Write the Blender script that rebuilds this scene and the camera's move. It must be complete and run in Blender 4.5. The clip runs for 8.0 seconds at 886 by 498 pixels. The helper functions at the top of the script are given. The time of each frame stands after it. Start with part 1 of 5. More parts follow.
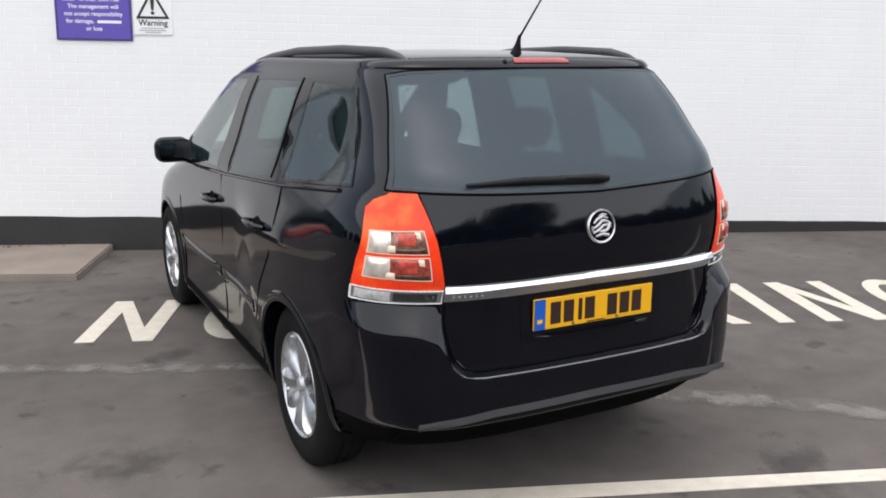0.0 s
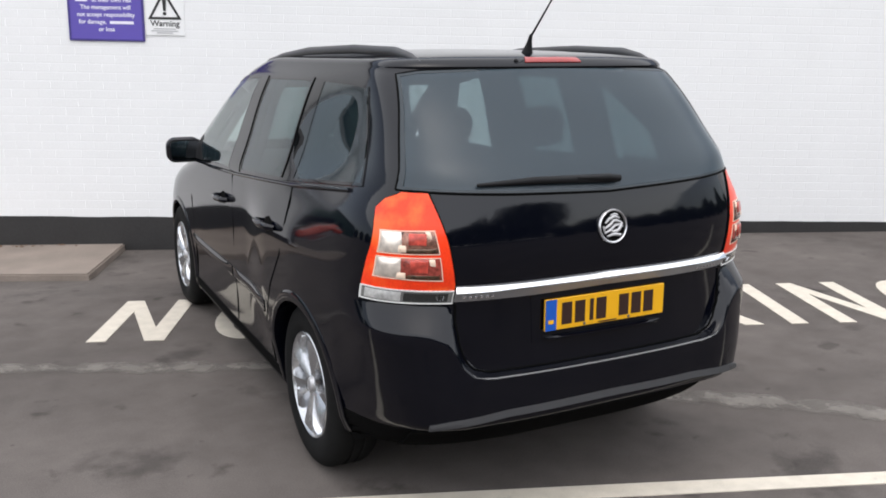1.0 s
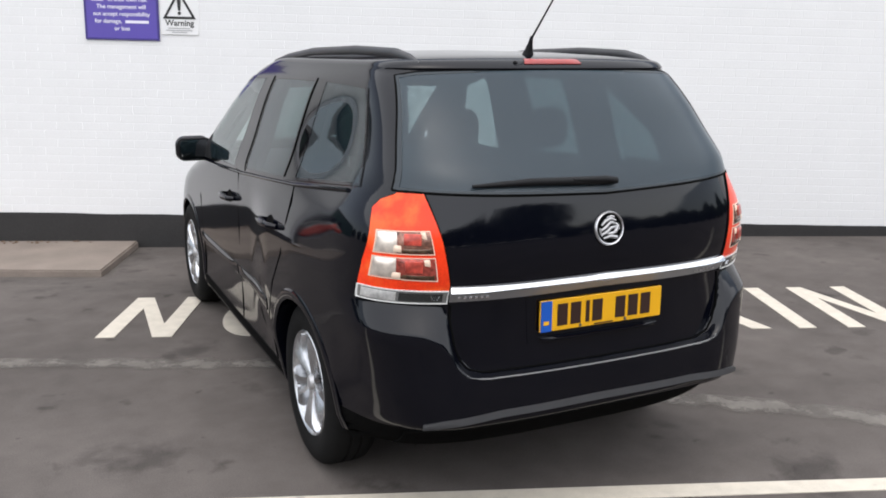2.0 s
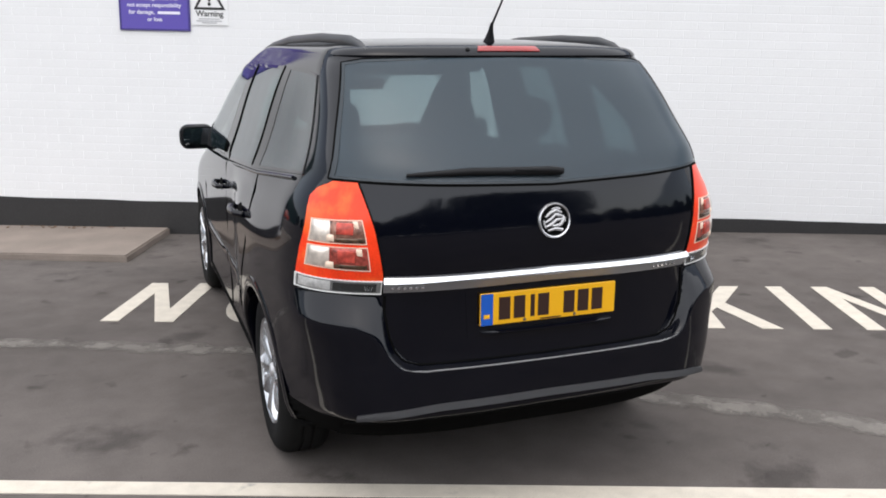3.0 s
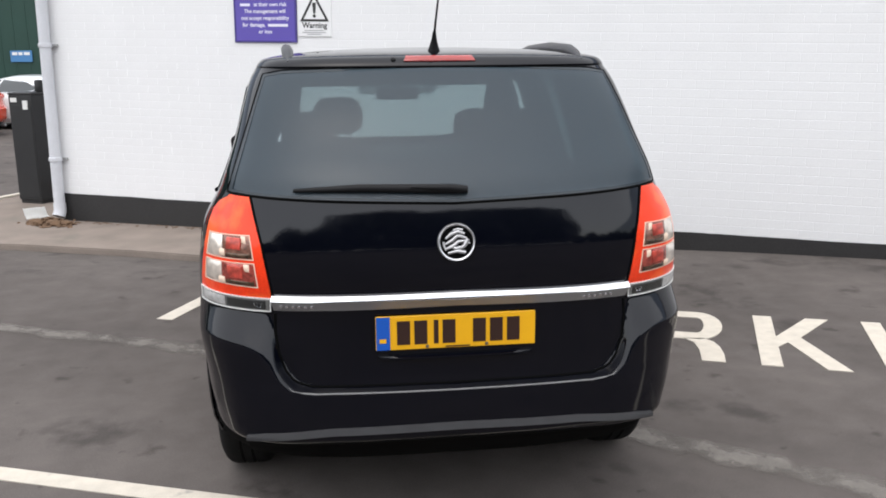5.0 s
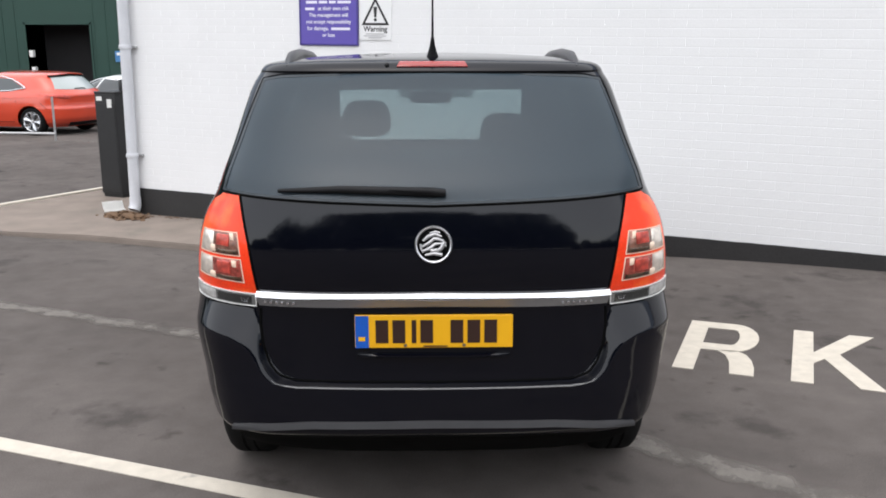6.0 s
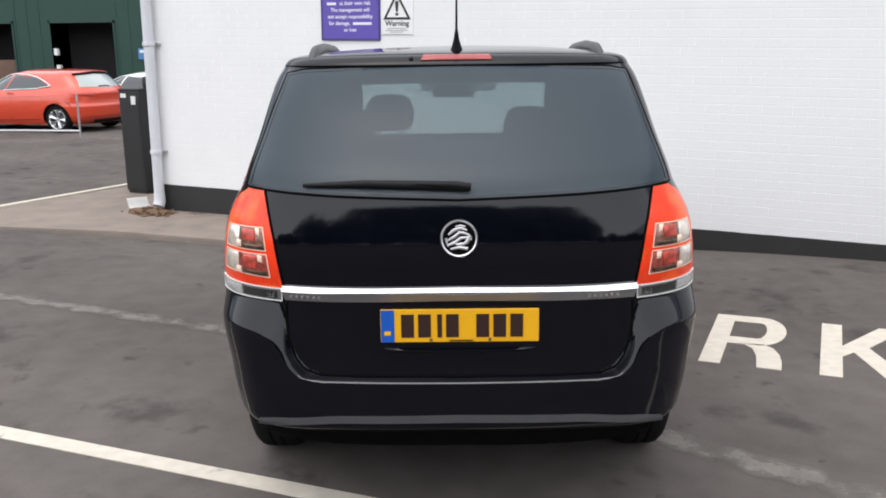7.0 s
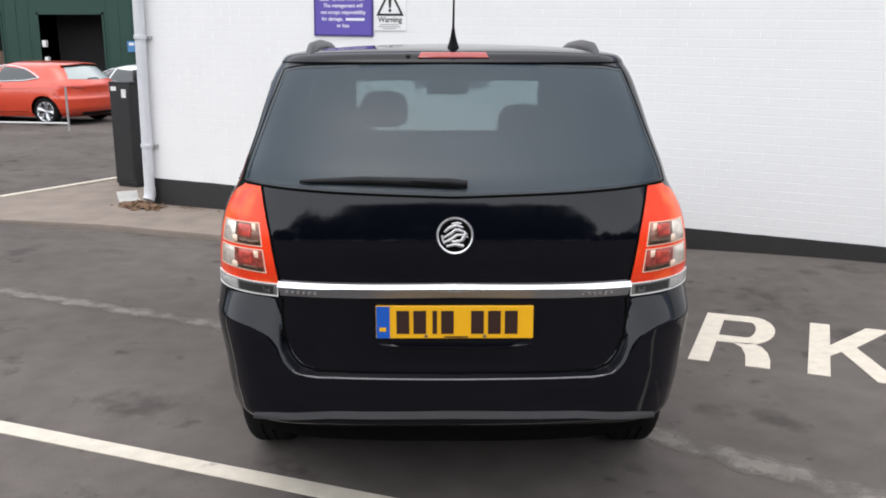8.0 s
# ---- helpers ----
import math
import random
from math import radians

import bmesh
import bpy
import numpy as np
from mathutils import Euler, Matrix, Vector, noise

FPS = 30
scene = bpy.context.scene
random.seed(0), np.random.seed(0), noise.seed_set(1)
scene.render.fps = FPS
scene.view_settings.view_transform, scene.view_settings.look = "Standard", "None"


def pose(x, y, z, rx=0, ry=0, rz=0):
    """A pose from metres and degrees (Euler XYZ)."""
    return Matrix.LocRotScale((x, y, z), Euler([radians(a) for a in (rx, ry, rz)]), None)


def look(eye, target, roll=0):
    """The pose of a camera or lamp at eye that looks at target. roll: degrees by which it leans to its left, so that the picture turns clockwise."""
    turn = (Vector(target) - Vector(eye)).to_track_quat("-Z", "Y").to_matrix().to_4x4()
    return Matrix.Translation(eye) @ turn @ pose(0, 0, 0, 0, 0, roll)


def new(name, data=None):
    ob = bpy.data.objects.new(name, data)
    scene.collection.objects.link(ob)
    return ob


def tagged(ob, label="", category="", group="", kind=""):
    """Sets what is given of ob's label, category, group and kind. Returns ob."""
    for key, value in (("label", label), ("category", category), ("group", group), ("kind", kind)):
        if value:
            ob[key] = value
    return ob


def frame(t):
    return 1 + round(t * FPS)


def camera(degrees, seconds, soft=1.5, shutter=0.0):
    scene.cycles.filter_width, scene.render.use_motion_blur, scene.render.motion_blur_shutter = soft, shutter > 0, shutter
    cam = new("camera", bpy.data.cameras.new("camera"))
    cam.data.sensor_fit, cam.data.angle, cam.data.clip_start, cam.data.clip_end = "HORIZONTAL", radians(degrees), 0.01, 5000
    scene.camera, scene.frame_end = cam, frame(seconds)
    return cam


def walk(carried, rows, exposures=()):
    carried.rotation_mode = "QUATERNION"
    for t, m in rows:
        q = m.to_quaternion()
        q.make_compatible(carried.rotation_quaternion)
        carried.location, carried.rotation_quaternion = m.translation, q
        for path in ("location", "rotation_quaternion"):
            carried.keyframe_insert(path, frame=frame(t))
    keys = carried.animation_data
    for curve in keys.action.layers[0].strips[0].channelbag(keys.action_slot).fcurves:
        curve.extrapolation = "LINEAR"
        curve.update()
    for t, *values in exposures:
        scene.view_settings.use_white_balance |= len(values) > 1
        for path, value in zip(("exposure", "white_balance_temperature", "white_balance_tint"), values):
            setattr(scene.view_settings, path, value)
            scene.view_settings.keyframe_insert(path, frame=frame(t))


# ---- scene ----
cam = camera(53.7, 8.0, soft=1.8)
PATH = [
    (0, (-1.89, -2.44, 1.687), (-0.986, -0.712, 1.244), 0.2),
    (0.5, (-1.877, -2.42, 1.684), (-0.99, -0.683, 1.24), 0.0),
    (1, (-1.886, -2.434, 1.683), (-1.004, -0.694, 1.241), 0.1),
    (1.5, (-1.896, -2.427, 1.686), (-1.015, -0.687, 1.242), 0.1),
    (1.7, (-1.889, -2.438, 1.688), (-1.017, -0.693, 1.245), 0.2),
    (2.8, (-1.466, -2.615, 1.684), (-0.747, -0.805, 1.229), 0.4),
    (3, (-1.379, -2.62, 1.673), (-0.694, -0.798, 1.213), 0.3),
    (3.5, (-1.126, -2.613, 1.686), (-0.512, -0.763, 1.238), 0.8),
    (4, (-0.823, -2.711, 1.684), (-0.375, -0.814, 1.236), -0.3),
    (4.2, (-0.713, -2.729, 1.686), (-0.314, -0.821, 1.24), -0.0),
    (5.3, (-0.238, -2.693, 1.677), (-0.083, -0.748, 1.234), -0.5),
    (5.5, (-0.134, -2.717, 1.677), (-0.046, -0.769, 1.235), -0.2),
    (6, (-0.015, -2.78, 1.689), (0.017, -0.829, 1.252), -0.1),
    (6.5, (-0.02, -2.781, 1.688), (-0.031, -0.831, 1.245), -1.0),
    (7, (-0.028, -2.77, 1.685), (-0.045, -0.821, 1.236), -0.7),
    (7.5, (-0.038, -2.788, 1.687), (-0.054, -0.839, 1.238), -0.5),
    (8, (-0.053, -2.787, 1.691), (-0.043, -0.84, 1.234), -0.0),
]
walk(cam, [(t, look(eye, target, roll)) for t, eye, target, roll in PATH], exposures=[(0, 0.46), (8, 0.46)])

# ---- overcast daylight ----
world = bpy.data.worlds.new("overcast_sky")
scene.world = world
world.use_nodes = True
wn, wl = world.node_tree.nodes, world.node_tree.links
sky = wn.new("ShaderNodeTexSky")
sky.sky_type, sky.sun_disc = "NISHITA", False
sky.sun_elevation, sky.sun_rotation = radians(67), radians(204)
sky.air_density, sky.dust_density, sky.ozone_density = 1.0, 2.0, 1.0
grey = wn.new("ShaderNodeHueSaturation")
grey.inputs["Saturation"].default_value = 0.5
wl.new(sky.outputs["Color"], grey.inputs["Color"])
wl.new(grey.outputs["Color"], wn["Background"].inputs["Color"])
wn["Background"].inputs["Strength"].default_value = 0.15
sun = new("sun", bpy.data.lights.new("sun", "SUN"))
sun.data.energy, sun.data.angle, sun.data.color = 2.84, radians(154), (1.0, 0.985, 0.965)
# the sun stands behind the camera, high, veiled by cloud
sun.matrix_world = look((-4, -9, 23.2), (0, 0, 0))


# ---- materials ----
def mat(name, base, rough=0.6, metal=0.0, vary=0.0, scale=8.0, fine=120.0, bump=0.0, coat=0.0, second=None, spot=0.5, ior=1.5, rvar=0.0, spec=0.5):
    """A surface with two scales of colour variation, and relief. second: a colour that comes through in patches."""
    m = bpy.data.materials.new(name)
    m.use_nodes = True
    n, l = m.node_tree.nodes, m.node_tree.links
    p = n["Principled BSDF"]
    p.inputs["Base Color"].default_value = (*base, 1)
    p.inputs["Roughness"].default_value, p.inputs["Metallic"].default_value = rough, metal
    p.inputs["Coat Weight"].default_value, p.inputs["IOR"].default_value = coat, ior
    p.inputs["Coat Roughness"].default_value = 0.10
    p.inputs["Coat IOR"].default_value = 1.43
    p.inputs["Specular IOR Level"].default_value = spec
    if not (vary or bump or second or rvar):
        return m
    tc = n.new("ShaderNodeTexCoord")
    big, small = n.new("ShaderNodeTexNoise"), n.new("ShaderNodeTexNoise")
    big.inputs["Scale"].default_value, big.inputs["Detail"].default_value = scale, 6
    small.inputs["Scale"].default_value, small.inputs["Detail"].default_value = fine, 3
    l.new(tc.outputs["Object"], big.inputs["Vector"]), l.new(tc.outputs["Object"], small.inputs["Vector"])
    add = n.new("ShaderNodeMath")
    add.operation = "ADD"
    l.new(big.outputs["Fac"], add.inputs[0]), l.new(small.outputs["Fac"], add.inputs[1])
    ramp = n.new("ShaderNodeMapRange")
    ramp.inputs["From Min"].default_value, ramp.inputs["From Max"].default_value = 0.65, 1.35
    ramp.inputs["To Min"].default_value, ramp.inputs["To Max"].default_value = 1 - vary, 1 + vary
    l.new(add.outputs[0], ramp.inputs["Value"])
    mul = n.new("ShaderNodeMix")
    mul.data_type, mul.blend_type = "RGBA", "MULTIPLY"
    mul.inputs["Factor"].default_value = 1
    mul.inputs[6].default_value = (*base, 1)
    l.new(ramp.outputs["Result"], mul.inputs[7])
    out = mul.outputs[2]
    if second:
        pat = n.new("ShaderNodeTexNoise")
        pat.inputs["Scale"].default_value, pat.inputs["Detail"].default_value = scale * 0.6, 8
        l.new(tc.outputs["Object"], pat.inputs["Vector"])
        cut = n.new("ShaderNodeMapRange")
        cut.inputs["From Min"].default_value, cut.inputs["From Max"].default_value = spot, spot + 0.12
        l.new(pat.outputs["Fac"], cut.inputs["Value"])
        mix = n.new("ShaderNodeMix")
        mix.data_type = "RGBA"
        l.new(cut.outputs["Result"], mix.inputs["Factor"]), l.new(out, mix.inputs[6])
        mix.inputs[7].default_value = (*second, 1)
        out = mix.outputs[2]
    l.new(out, p.inputs["Base Color"])
    if rvar:
        rr = n.new("ShaderNodeMapRange")
        rr.inputs["To Min"].default_value, rr.inputs["To Max"].default_value = rough - rvar, rough + rvar
        l.new(big.outputs["Fac"], rr.inputs["Value"]), l.new(rr.outputs["Result"], p.inputs["Roughness"])
    if bump:
        b = n.new("ShaderNodeBump")
        b.inputs["Strength"].default_value, b.inputs["Distance"].default_value = 1.0, bump
        l.new(add.outputs[0], b.inputs["Height"]), l.new(b.outputs["Normal"], p.inputs["Normal"])
    return m


def glass(name, tint, gloss_rough=0.0, base_sheen=0.055, black=False, film=0.0, haze=0.0):
    """A clear pane: tinted see-through with a mirror sheen that grows at grazing angles."""
    m = bpy.data.materials.new(name)
    m.use_nodes = True
    n, l = m.node_tree.nodes, m.node_tree.links
    n.remove(n["Principled BSDF"])
    see, shine, mix, fr = n.new("ShaderNodeBsdfDiffuse" if black else "ShaderNodeBsdfTransparent"), n.new("ShaderNodeBsdfGlossy"), n.new("ShaderNodeMixShader"), n.new("ShaderNodeLayerWeight")
    see.inputs["Color"].default_value = (*tint, 1)
    shine.inputs["Roughness"].default_value = gloss_rough
    fr.inputs["Blend"].default_value = 0.5
    power, sheen = n.new("ShaderNodeMath"), n.new("ShaderNodeMath")
    power.operation, sheen.operation = "POWER", "MULTIPLY_ADD"
    sheen.use_clamp = True
    power.inputs[1].default_value, sheen.inputs[1].default_value, sheen.inputs[2].default_value = 5.0, 0.96, base_sheen
    l.new(fr.outputs["Facing"], power.inputs[0]), l.new(power.outputs[0], sheen.inputs[0])
    l.new(sheen.outputs[0], mix.inputs[0]), l.new(see.outputs[0], mix.inputs[1]), l.new(shine.outputs[0], mix.inputs[2])
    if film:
        # a thin pale blue film, painted in for the sky's sheen on the pane
        veil, lay = n.new("ShaderNodeBsdfDiffuse"), n.new("ShaderNodeMixShader")
        veil.inputs["Color"].default_value, lay.inputs[0].default_value = (0.52, 0.78, 1.0, 1), film
        l.new(mix.outputs[0], lay.inputs[1]), l.new(veil.outputs[0], lay.inputs[2])
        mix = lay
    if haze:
        # a pale translucent haze added to the pane's painted sheen
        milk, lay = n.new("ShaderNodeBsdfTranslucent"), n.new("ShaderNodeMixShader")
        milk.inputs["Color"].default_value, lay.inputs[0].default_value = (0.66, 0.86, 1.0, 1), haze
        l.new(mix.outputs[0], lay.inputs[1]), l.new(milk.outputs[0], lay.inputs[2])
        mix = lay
    l.new(mix.outputs[0], n["Material Output"].inputs["Surface"])
    return m


PAINT = mat("black_car_paint", (0.0019, 0.0023, 0.0050), 0.3, coat=0.92, spec=0.0, vary=0.15, scale=3, fine=400)
PAINT.node_tree.nodes["Principled BSDF"].inputs["Coat Roughness"].default_value = 0.075
RAILBLACK = mat("satin_black_rail", (0.022, 0.022, 0.024), 0.38, vary=0.15, scale=20, fine=500, spec=0.5)
VALANCE = mat("dull_black_underside", (0.004, 0.004, 0.004), 0.9, vary=0.3, scale=15, fine=300, spec=0.04)
TRIM = mat("black_plastic_trim", (0.008, 0.008, 0.009), 0.5, vary=0.2, scale=20, fine=600, bump=0.0002, spec=0.18)
LIPSHEEN = mat("grey_lip_sheen", (0.026, 0.026, 0.028), 0.48, vary=0.2, scale=20, fine=600)
RUBBER = mat("tyre_rubber", (0.007, 0.007, 0.007), 0.85, vary=0.3, scale=20, fine=300, bump=0.0004, spec=0.15)
SEAM = mat("panel_gap", (0.002, 0.002, 0.002), 0.9, spec=0.08)
RIMGLINT = mat("pale_bezel_and_glint", (0.80, 0.62, 0.48), 0.3, coat=0.2)
LAMPBROWN = mat("brown_tinted_reflector", (0.26, 0.12, 0.085), 0.25, 0.5, vary=0.75, scale=34, fine=70, coat=0.6)
REDWINE = mat("wine_red_reflector", (0.40, 0.075, 0.055), 0.25, 0.4, vary=0.7, scale=34, fine=70, coat=0.6)
CHROME = mat("chrome", (0.82, 0.83, 0.85), 0.12, 1.0)
RINGCHROME = mat("brushed_badge_ring", (0.70, 0.70, 0.72), 0.38, 1.0, vary=0.15, scale=60, fine=400)
SATIN = mat("satin_chrome", (0.56, 0.56, 0.57), 0.6, 1.0)
EDGESHEEN = mat("grey_edge_sheen", (0.20, 0.20, 0.20), 0.35)
BRAKELENS = mat("dull_red_lens", (0.32, 0.035, 0.032), 0.2, coat=0.5, vary=0.1, scale=30)
ALLOY = mat("silver_alloy_paint", (0.52, 0.53, 0.55), 0.27, 0.85, vary=0.08, scale=12, fine=500)
BRAKE = mat("brake_steel", (0.22, 0.2, 0.19), 0.45, 0.9, vary=0.2, scale=30)
REDLENS = mat("red_lamp_lens", (0.86, 0.048, 0.010), 0.3, vary=0.15, scale=14, fine=160, coat=0.4, spec=0.2, second=(0.93, 0.115, 0.022), spot=0.50)
REDDARK = mat("dark_red_reflector", (0.48, 0.065, 0.045), 0.3, 0.25, vary=0.5, scale=30, fine=50, coat=0.3)
CLEAR = mat("clear_lamp_reflector", (0.78, 0.70, 0.62), 0.3, 0.55, vary=0.3, scale=25, fine=40, coat=1.0)
FOOTCLEAR = mat("clear_foot_lens", (0.22, 0.225, 0.22), 0.22, 0.35, vary=0.3, scale=18, fine=120, coat=1.0)
FOOTSILVER = mat("silver_foot_reflector", (0.48, 0.48, 0.47), 0.3, 0.1, vary=0.3, scale=25, fine=90, coat=0.8)
OLIVE = mat("olive_tinted_reflector", (0.10, 0.058, 0.034), 0.25, 0.5, vary=0.6, scale=40, fine=80, coat=0.6)
LAMPGREY = mat("grey_lamp_reflector", (0.03, 0.034, 0.034), 0.2, 0.3, vary=0.35, scale=40, fine=200, coat=1.0)
YELLOW = mat("yellow_plate", (0.80, 0.41, 0.008), 0.35, vary=0.05, scale=10, fine=300)
BLUE = mat("blue_plate_band", (0.008, 0.09, 0.45), 0.35)
PLATEINK = mat("plate_ink", (0.03, 0.012, 0.008), 0.4)
CLOTH = mat("charcoal_seat_cloth", (0.025, 0.025, 0.028), 0.9, vary=0.3, scale=40, fine=700, bump=0.0006, spec=0.2)
CABIN = mat("dark_cabin_plastic", (0.016, 0.017, 0.019), 0.65, vary=0.2, scale=10, fine=500, spec=0.25)
LINER = mat("grey_headlining", (0.10, 0.10, 0.10), 0.9, vary=0.1, scale=20, fine=500)
PRIVACY = glass("privacy_glass", (0.40, 0.48, 0.48), film=0.012)
# the sky's blue-grey veil on the rear pane is mixed into its colour
REARGLASS = glass("veiled_privacy_glass", (0.27, 0.34, 0.355), gloss_rough=0.29, base_sheen=0.048, film=0.047, haze=0.11)
CLEARPANE = glass("inner_glass_face", (0.97, 0.97, 0.97), base_sheen=0.0)
FRIT = glass("black_glass_border", (0.004, 0.004, 0.005), base_sheen=0.06, black=True)
REARFRIT = glass("veiled_glass_border", (0.006, 0.007, 0.008), gloss_rough=0.29, base_sheen=0.050, black=True, film=0.024)
SIDEGLASS = glass("side_glass", (0.84, 0.90, 0.88), film=0.012)
SHADEBAND = glass("dotted_shade_band", (0.45, 0.48, 0.48), base_sheen=0.02)
MIRROR = mat("mirror_glass", (0.36, 0.38, 0.41), 0.02, 1.0)
ORANGEPAINT = mat("orange_red_car_paint", (0.60, 0.055, 0.020), 0.25, coat=1.0, vary=0.06, scale=3, fine=300)
WHITECAR = mat("white_car_paint", (0.75, 0.77, 0.77), 0.3, coat=1.0, vary=0.03, scale=3, fine=300)



def asphalt():
    """Grey-brown asphalt: stone grain, broad worn patches, dark oil spots."""
    m = bpy.data.materials.new("asphalt")
    m.use_nodes = True
    n, l = m.node_tree.nodes, m.node_tree.links
    p = n["Principled BSDF"]
    tc = n.new("ShaderNodeTexCoord")

    def tex(scale, detail, rough=0.55):
        t = n.new("ShaderNodeTexNoise")
        t.inputs["Scale"].default_value, t.inputs["Detail"].default_value, t.inputs["Roughness"].default_value = scale, detail, rough
        l.new(tc.outputs["Object"], t.inputs["Vector"])
        return t.outputs["Fac"]

    def span(src, a, b, lo, hi):
        r = n.new("ShaderNodeMapRange")
        for k, v in (("From Min", a), ("From Max", b), ("To Min", lo), ("To Max", hi)):
            r.inputs[k].default_value = v
        l.new(src, r.inputs["Value"])
        return r.outputs["Result"]

    def times(a, b):
        q = n.new("ShaderNodeMath")
        q.operation = "MULTIPLY"
        l.new(a, q.inputs[0]), l.new(b, q.inputs[1])
        return q.outputs[0]
    grain = tex(190, 2)
    shade = times(span(tex(0.55, 5), 0.3, 0.7, 0.80, 1.18), span(grain, 0.3, 0.7, 0.82, 1.18))
    shade = times(shade, span(tex(5.0, 6), 0.3, 0.7, 0.88, 1.12))
    shade = times(shade, span(tex(1.5, 7, 0.62), 0.575, 0.66, 1.0, 0.62))
    # small oil drips and old gum
    shade = times(shade, span(tex(3.6, 5, 0.5), 0.645, 0.70, 1.0, 0.66))
    shade = times(shade, span(tex(11.0, 3, 0.5), 0.70, 0.76, 1.0, 0.62))
    mul = n.new("ShaderNodeMix")
    mul.data_type, mul.blend_type = "RGBA", "MULTIPLY"
    mul.inputs["Factor"].default_value = 1
    mul.inputs[6].default_value = (0.1120, 0.0985, 0.0912, 1)
    l.new(shade, mul.inputs[7]), l.new(mul.outputs[2], p.inputs["Base Color"])
    l.new(span(tex(1.5, 7, 0.62), 0.45, 0.70, 0.95, 0.75), p.inputs["Roughness"])
    p.inputs["Specular IOR Level"].default_value = 0.12
    b = n.new("ShaderNodeBump")
    b.inputs["Strength"].default_value, b.inputs["Distance"].default_value = 0.8, 0.003
    l.new(grain, b.inputs["Height"]), l.new(b.outputs["Normal"], p.inputs["Normal"])
    return m


def worn_paint():
    """Old road paint, rubbed thin: bare asphalt shows through, most of all along its edges."""
    m = mat("worn_road_paint", (0.195, 0.179, 0.162), 0.9, vary=0.25, scale=7, fine=150, bump=0.0005, spec=0.15)
    n, l = m.node_tree.nodes, m.node_tree.links
    uv, cut, tc, rub = n.new("ShaderNodeUVMap"), n.new("ShaderNodeSeparateXYZ"), n.new("ShaderNodeTexCoord"), n.new("ShaderNodeTexNoise")
    uv.uv_map = "across"
    l.new(uv.outputs[0], cut.inputs[0])
    rub.inputs["Scale"].default_value, rub.inputs["Detail"].default_value, rub.inputs["Roughness"].default_value = 5.0, 9, 0.68
    l.new(tc.outputs["Object"], rub.inputs["Vector"])

    def step(op, *values):
        q = n.new("ShaderNodeMath")
        q.operation = op
        for k, v in enumerate(values):
            if isinstance(v, float):
                q.inputs[k].default_value = v
            else:
                l.new(v, q.inputs[k])
        return q.outputs[0]
    side = step("ABSOLUTE", step("MULTIPLY_ADD", cut.outputs["X"], 2.0, -1.0))
    left = step("SUBTRACT", rub.outputs["Fac"], step("MULTIPLY", step("POWER", side, 1.6), 0.30))
    ramp = n.new("ShaderNodeMapRange")
    for k, v in (("From Min", 0.24), ("From Max", 0.50), ("To Min", 0.0), ("To Max", 0.85)):
        ramp.inputs[k].default_value = v
    l.new(left, ramp.inputs["Value"])
    bare, mix = n.new("ShaderNodeBsdfTransparent"), n.new("ShaderNodeMixShader")
    l.new(ramp.outputs["Result"], mix.inputs[0]), l.new(bare.outputs[0], mix.inputs[1])
    l.new(n["Principled BSDF"].outputs[0], mix.inputs[2]), l.new(mix.outputs[0], n["Material Output"].inputs["Surface"])
    return m


ASPHALT = asphalt()
WORNPAINT = worn_paint()
WHITEBRICK = mat("white_painted_brick", (0.775, 0.775, 0.775), 0.6, vary=0.03, scale=2.5, fine=60, bump=0.0006)
MORTAR = mat("white_painted_joint", (0.77, 0.77, 0.77), 0.7, vary=0.03, scale=4, fine=90, bump=0.0003)
PLINTH = mat("black_masonry_paint", (0.018, 0.017, 0.017), 0.6, vary=0.3, scale=4, fine=70, bump=0.002, rvar=0.1)
CONCRETE = mat("worn_concrete", (0.2323, 0.1947, 0.1673), 0.95, spec=0.15, vary=0.2, scale=3, fine=120, bump=0.002, second=(0.19, 0.166, 0.142), spot=0.58)
ROADPAINT = mat("white_road_paint", (0.5792, 0.5272, 0.4456), 0.7, vary=0.14, scale=14, fine=220, bump=0.001, second=(0.33, 0.31, 0.28), spot=0.66)
PIPE = mat("grey_white_pipe", (0.60, 0.61, 0.64), 0.4, vary=0.08, scale=6, fine=100)
BINBLACK = mat("black_cabinet_paint", (0.012, 0.012, 0.013), 0.5, vary=0.25, scale=8, fine=200)
PAPER = mat("white_label", (0.72, 0.72, 0.70), 0.6)
PURPLE = mat("purple_sign_paint", (0.105, 0.075, 0.38), 0.4, vary=0.05, scale=5, fine=200)
PURPLEDARK = mat("dark_purple_border", (0.05, 0.035, 0.2), 0.4)
SIGNWHITE = mat("white_sign_panel", (0.80, 0.80, 0.80), 0.4)
SIGNTEXT = mat("pale_lettering", (0.78, 0.76, 0.86), 0.5)
SIGNBLACK = mat("black_lettering", (0.02, 0.02, 0.02), 0.5)
SIGNGREY = mat("grey_small_print", (0.35, 0.35, 0.36), 0.5)
GREENWALL = mat("dark_green_cladding", (0.0085, 0.042, 0.030), 0.55, vary=0.15, scale=1, fine=30)
DOORSHADE = mat("doorway_shade", (0.012, 0.011, 0.012), 0.8, vary=0.2, scale=3)
REDBRICKFAR = mat("brown_brick", (0.14, 0.085, 0.06), 0.85, vary=0.25, scale=6, fine=40)
SIGNBLUE = mat("blue_sign", (0.06, 0.20, 0.42), 0.5)
GALV = mat("galvanised_steel", (0.45, 0.45, 0.45), 0.45, 0.8, vary=0.2, scale=20)
ROOFFELT = mat("grey_roof", (0.2, 0.2, 0.2), 0.9, vary=0.1, scale=3)
SOIL = mat("brown_leaf_litter", (0.14, 0.085, 0.05), 0.95, vary=0.4, scale=30, fine=150, bump=0.003)
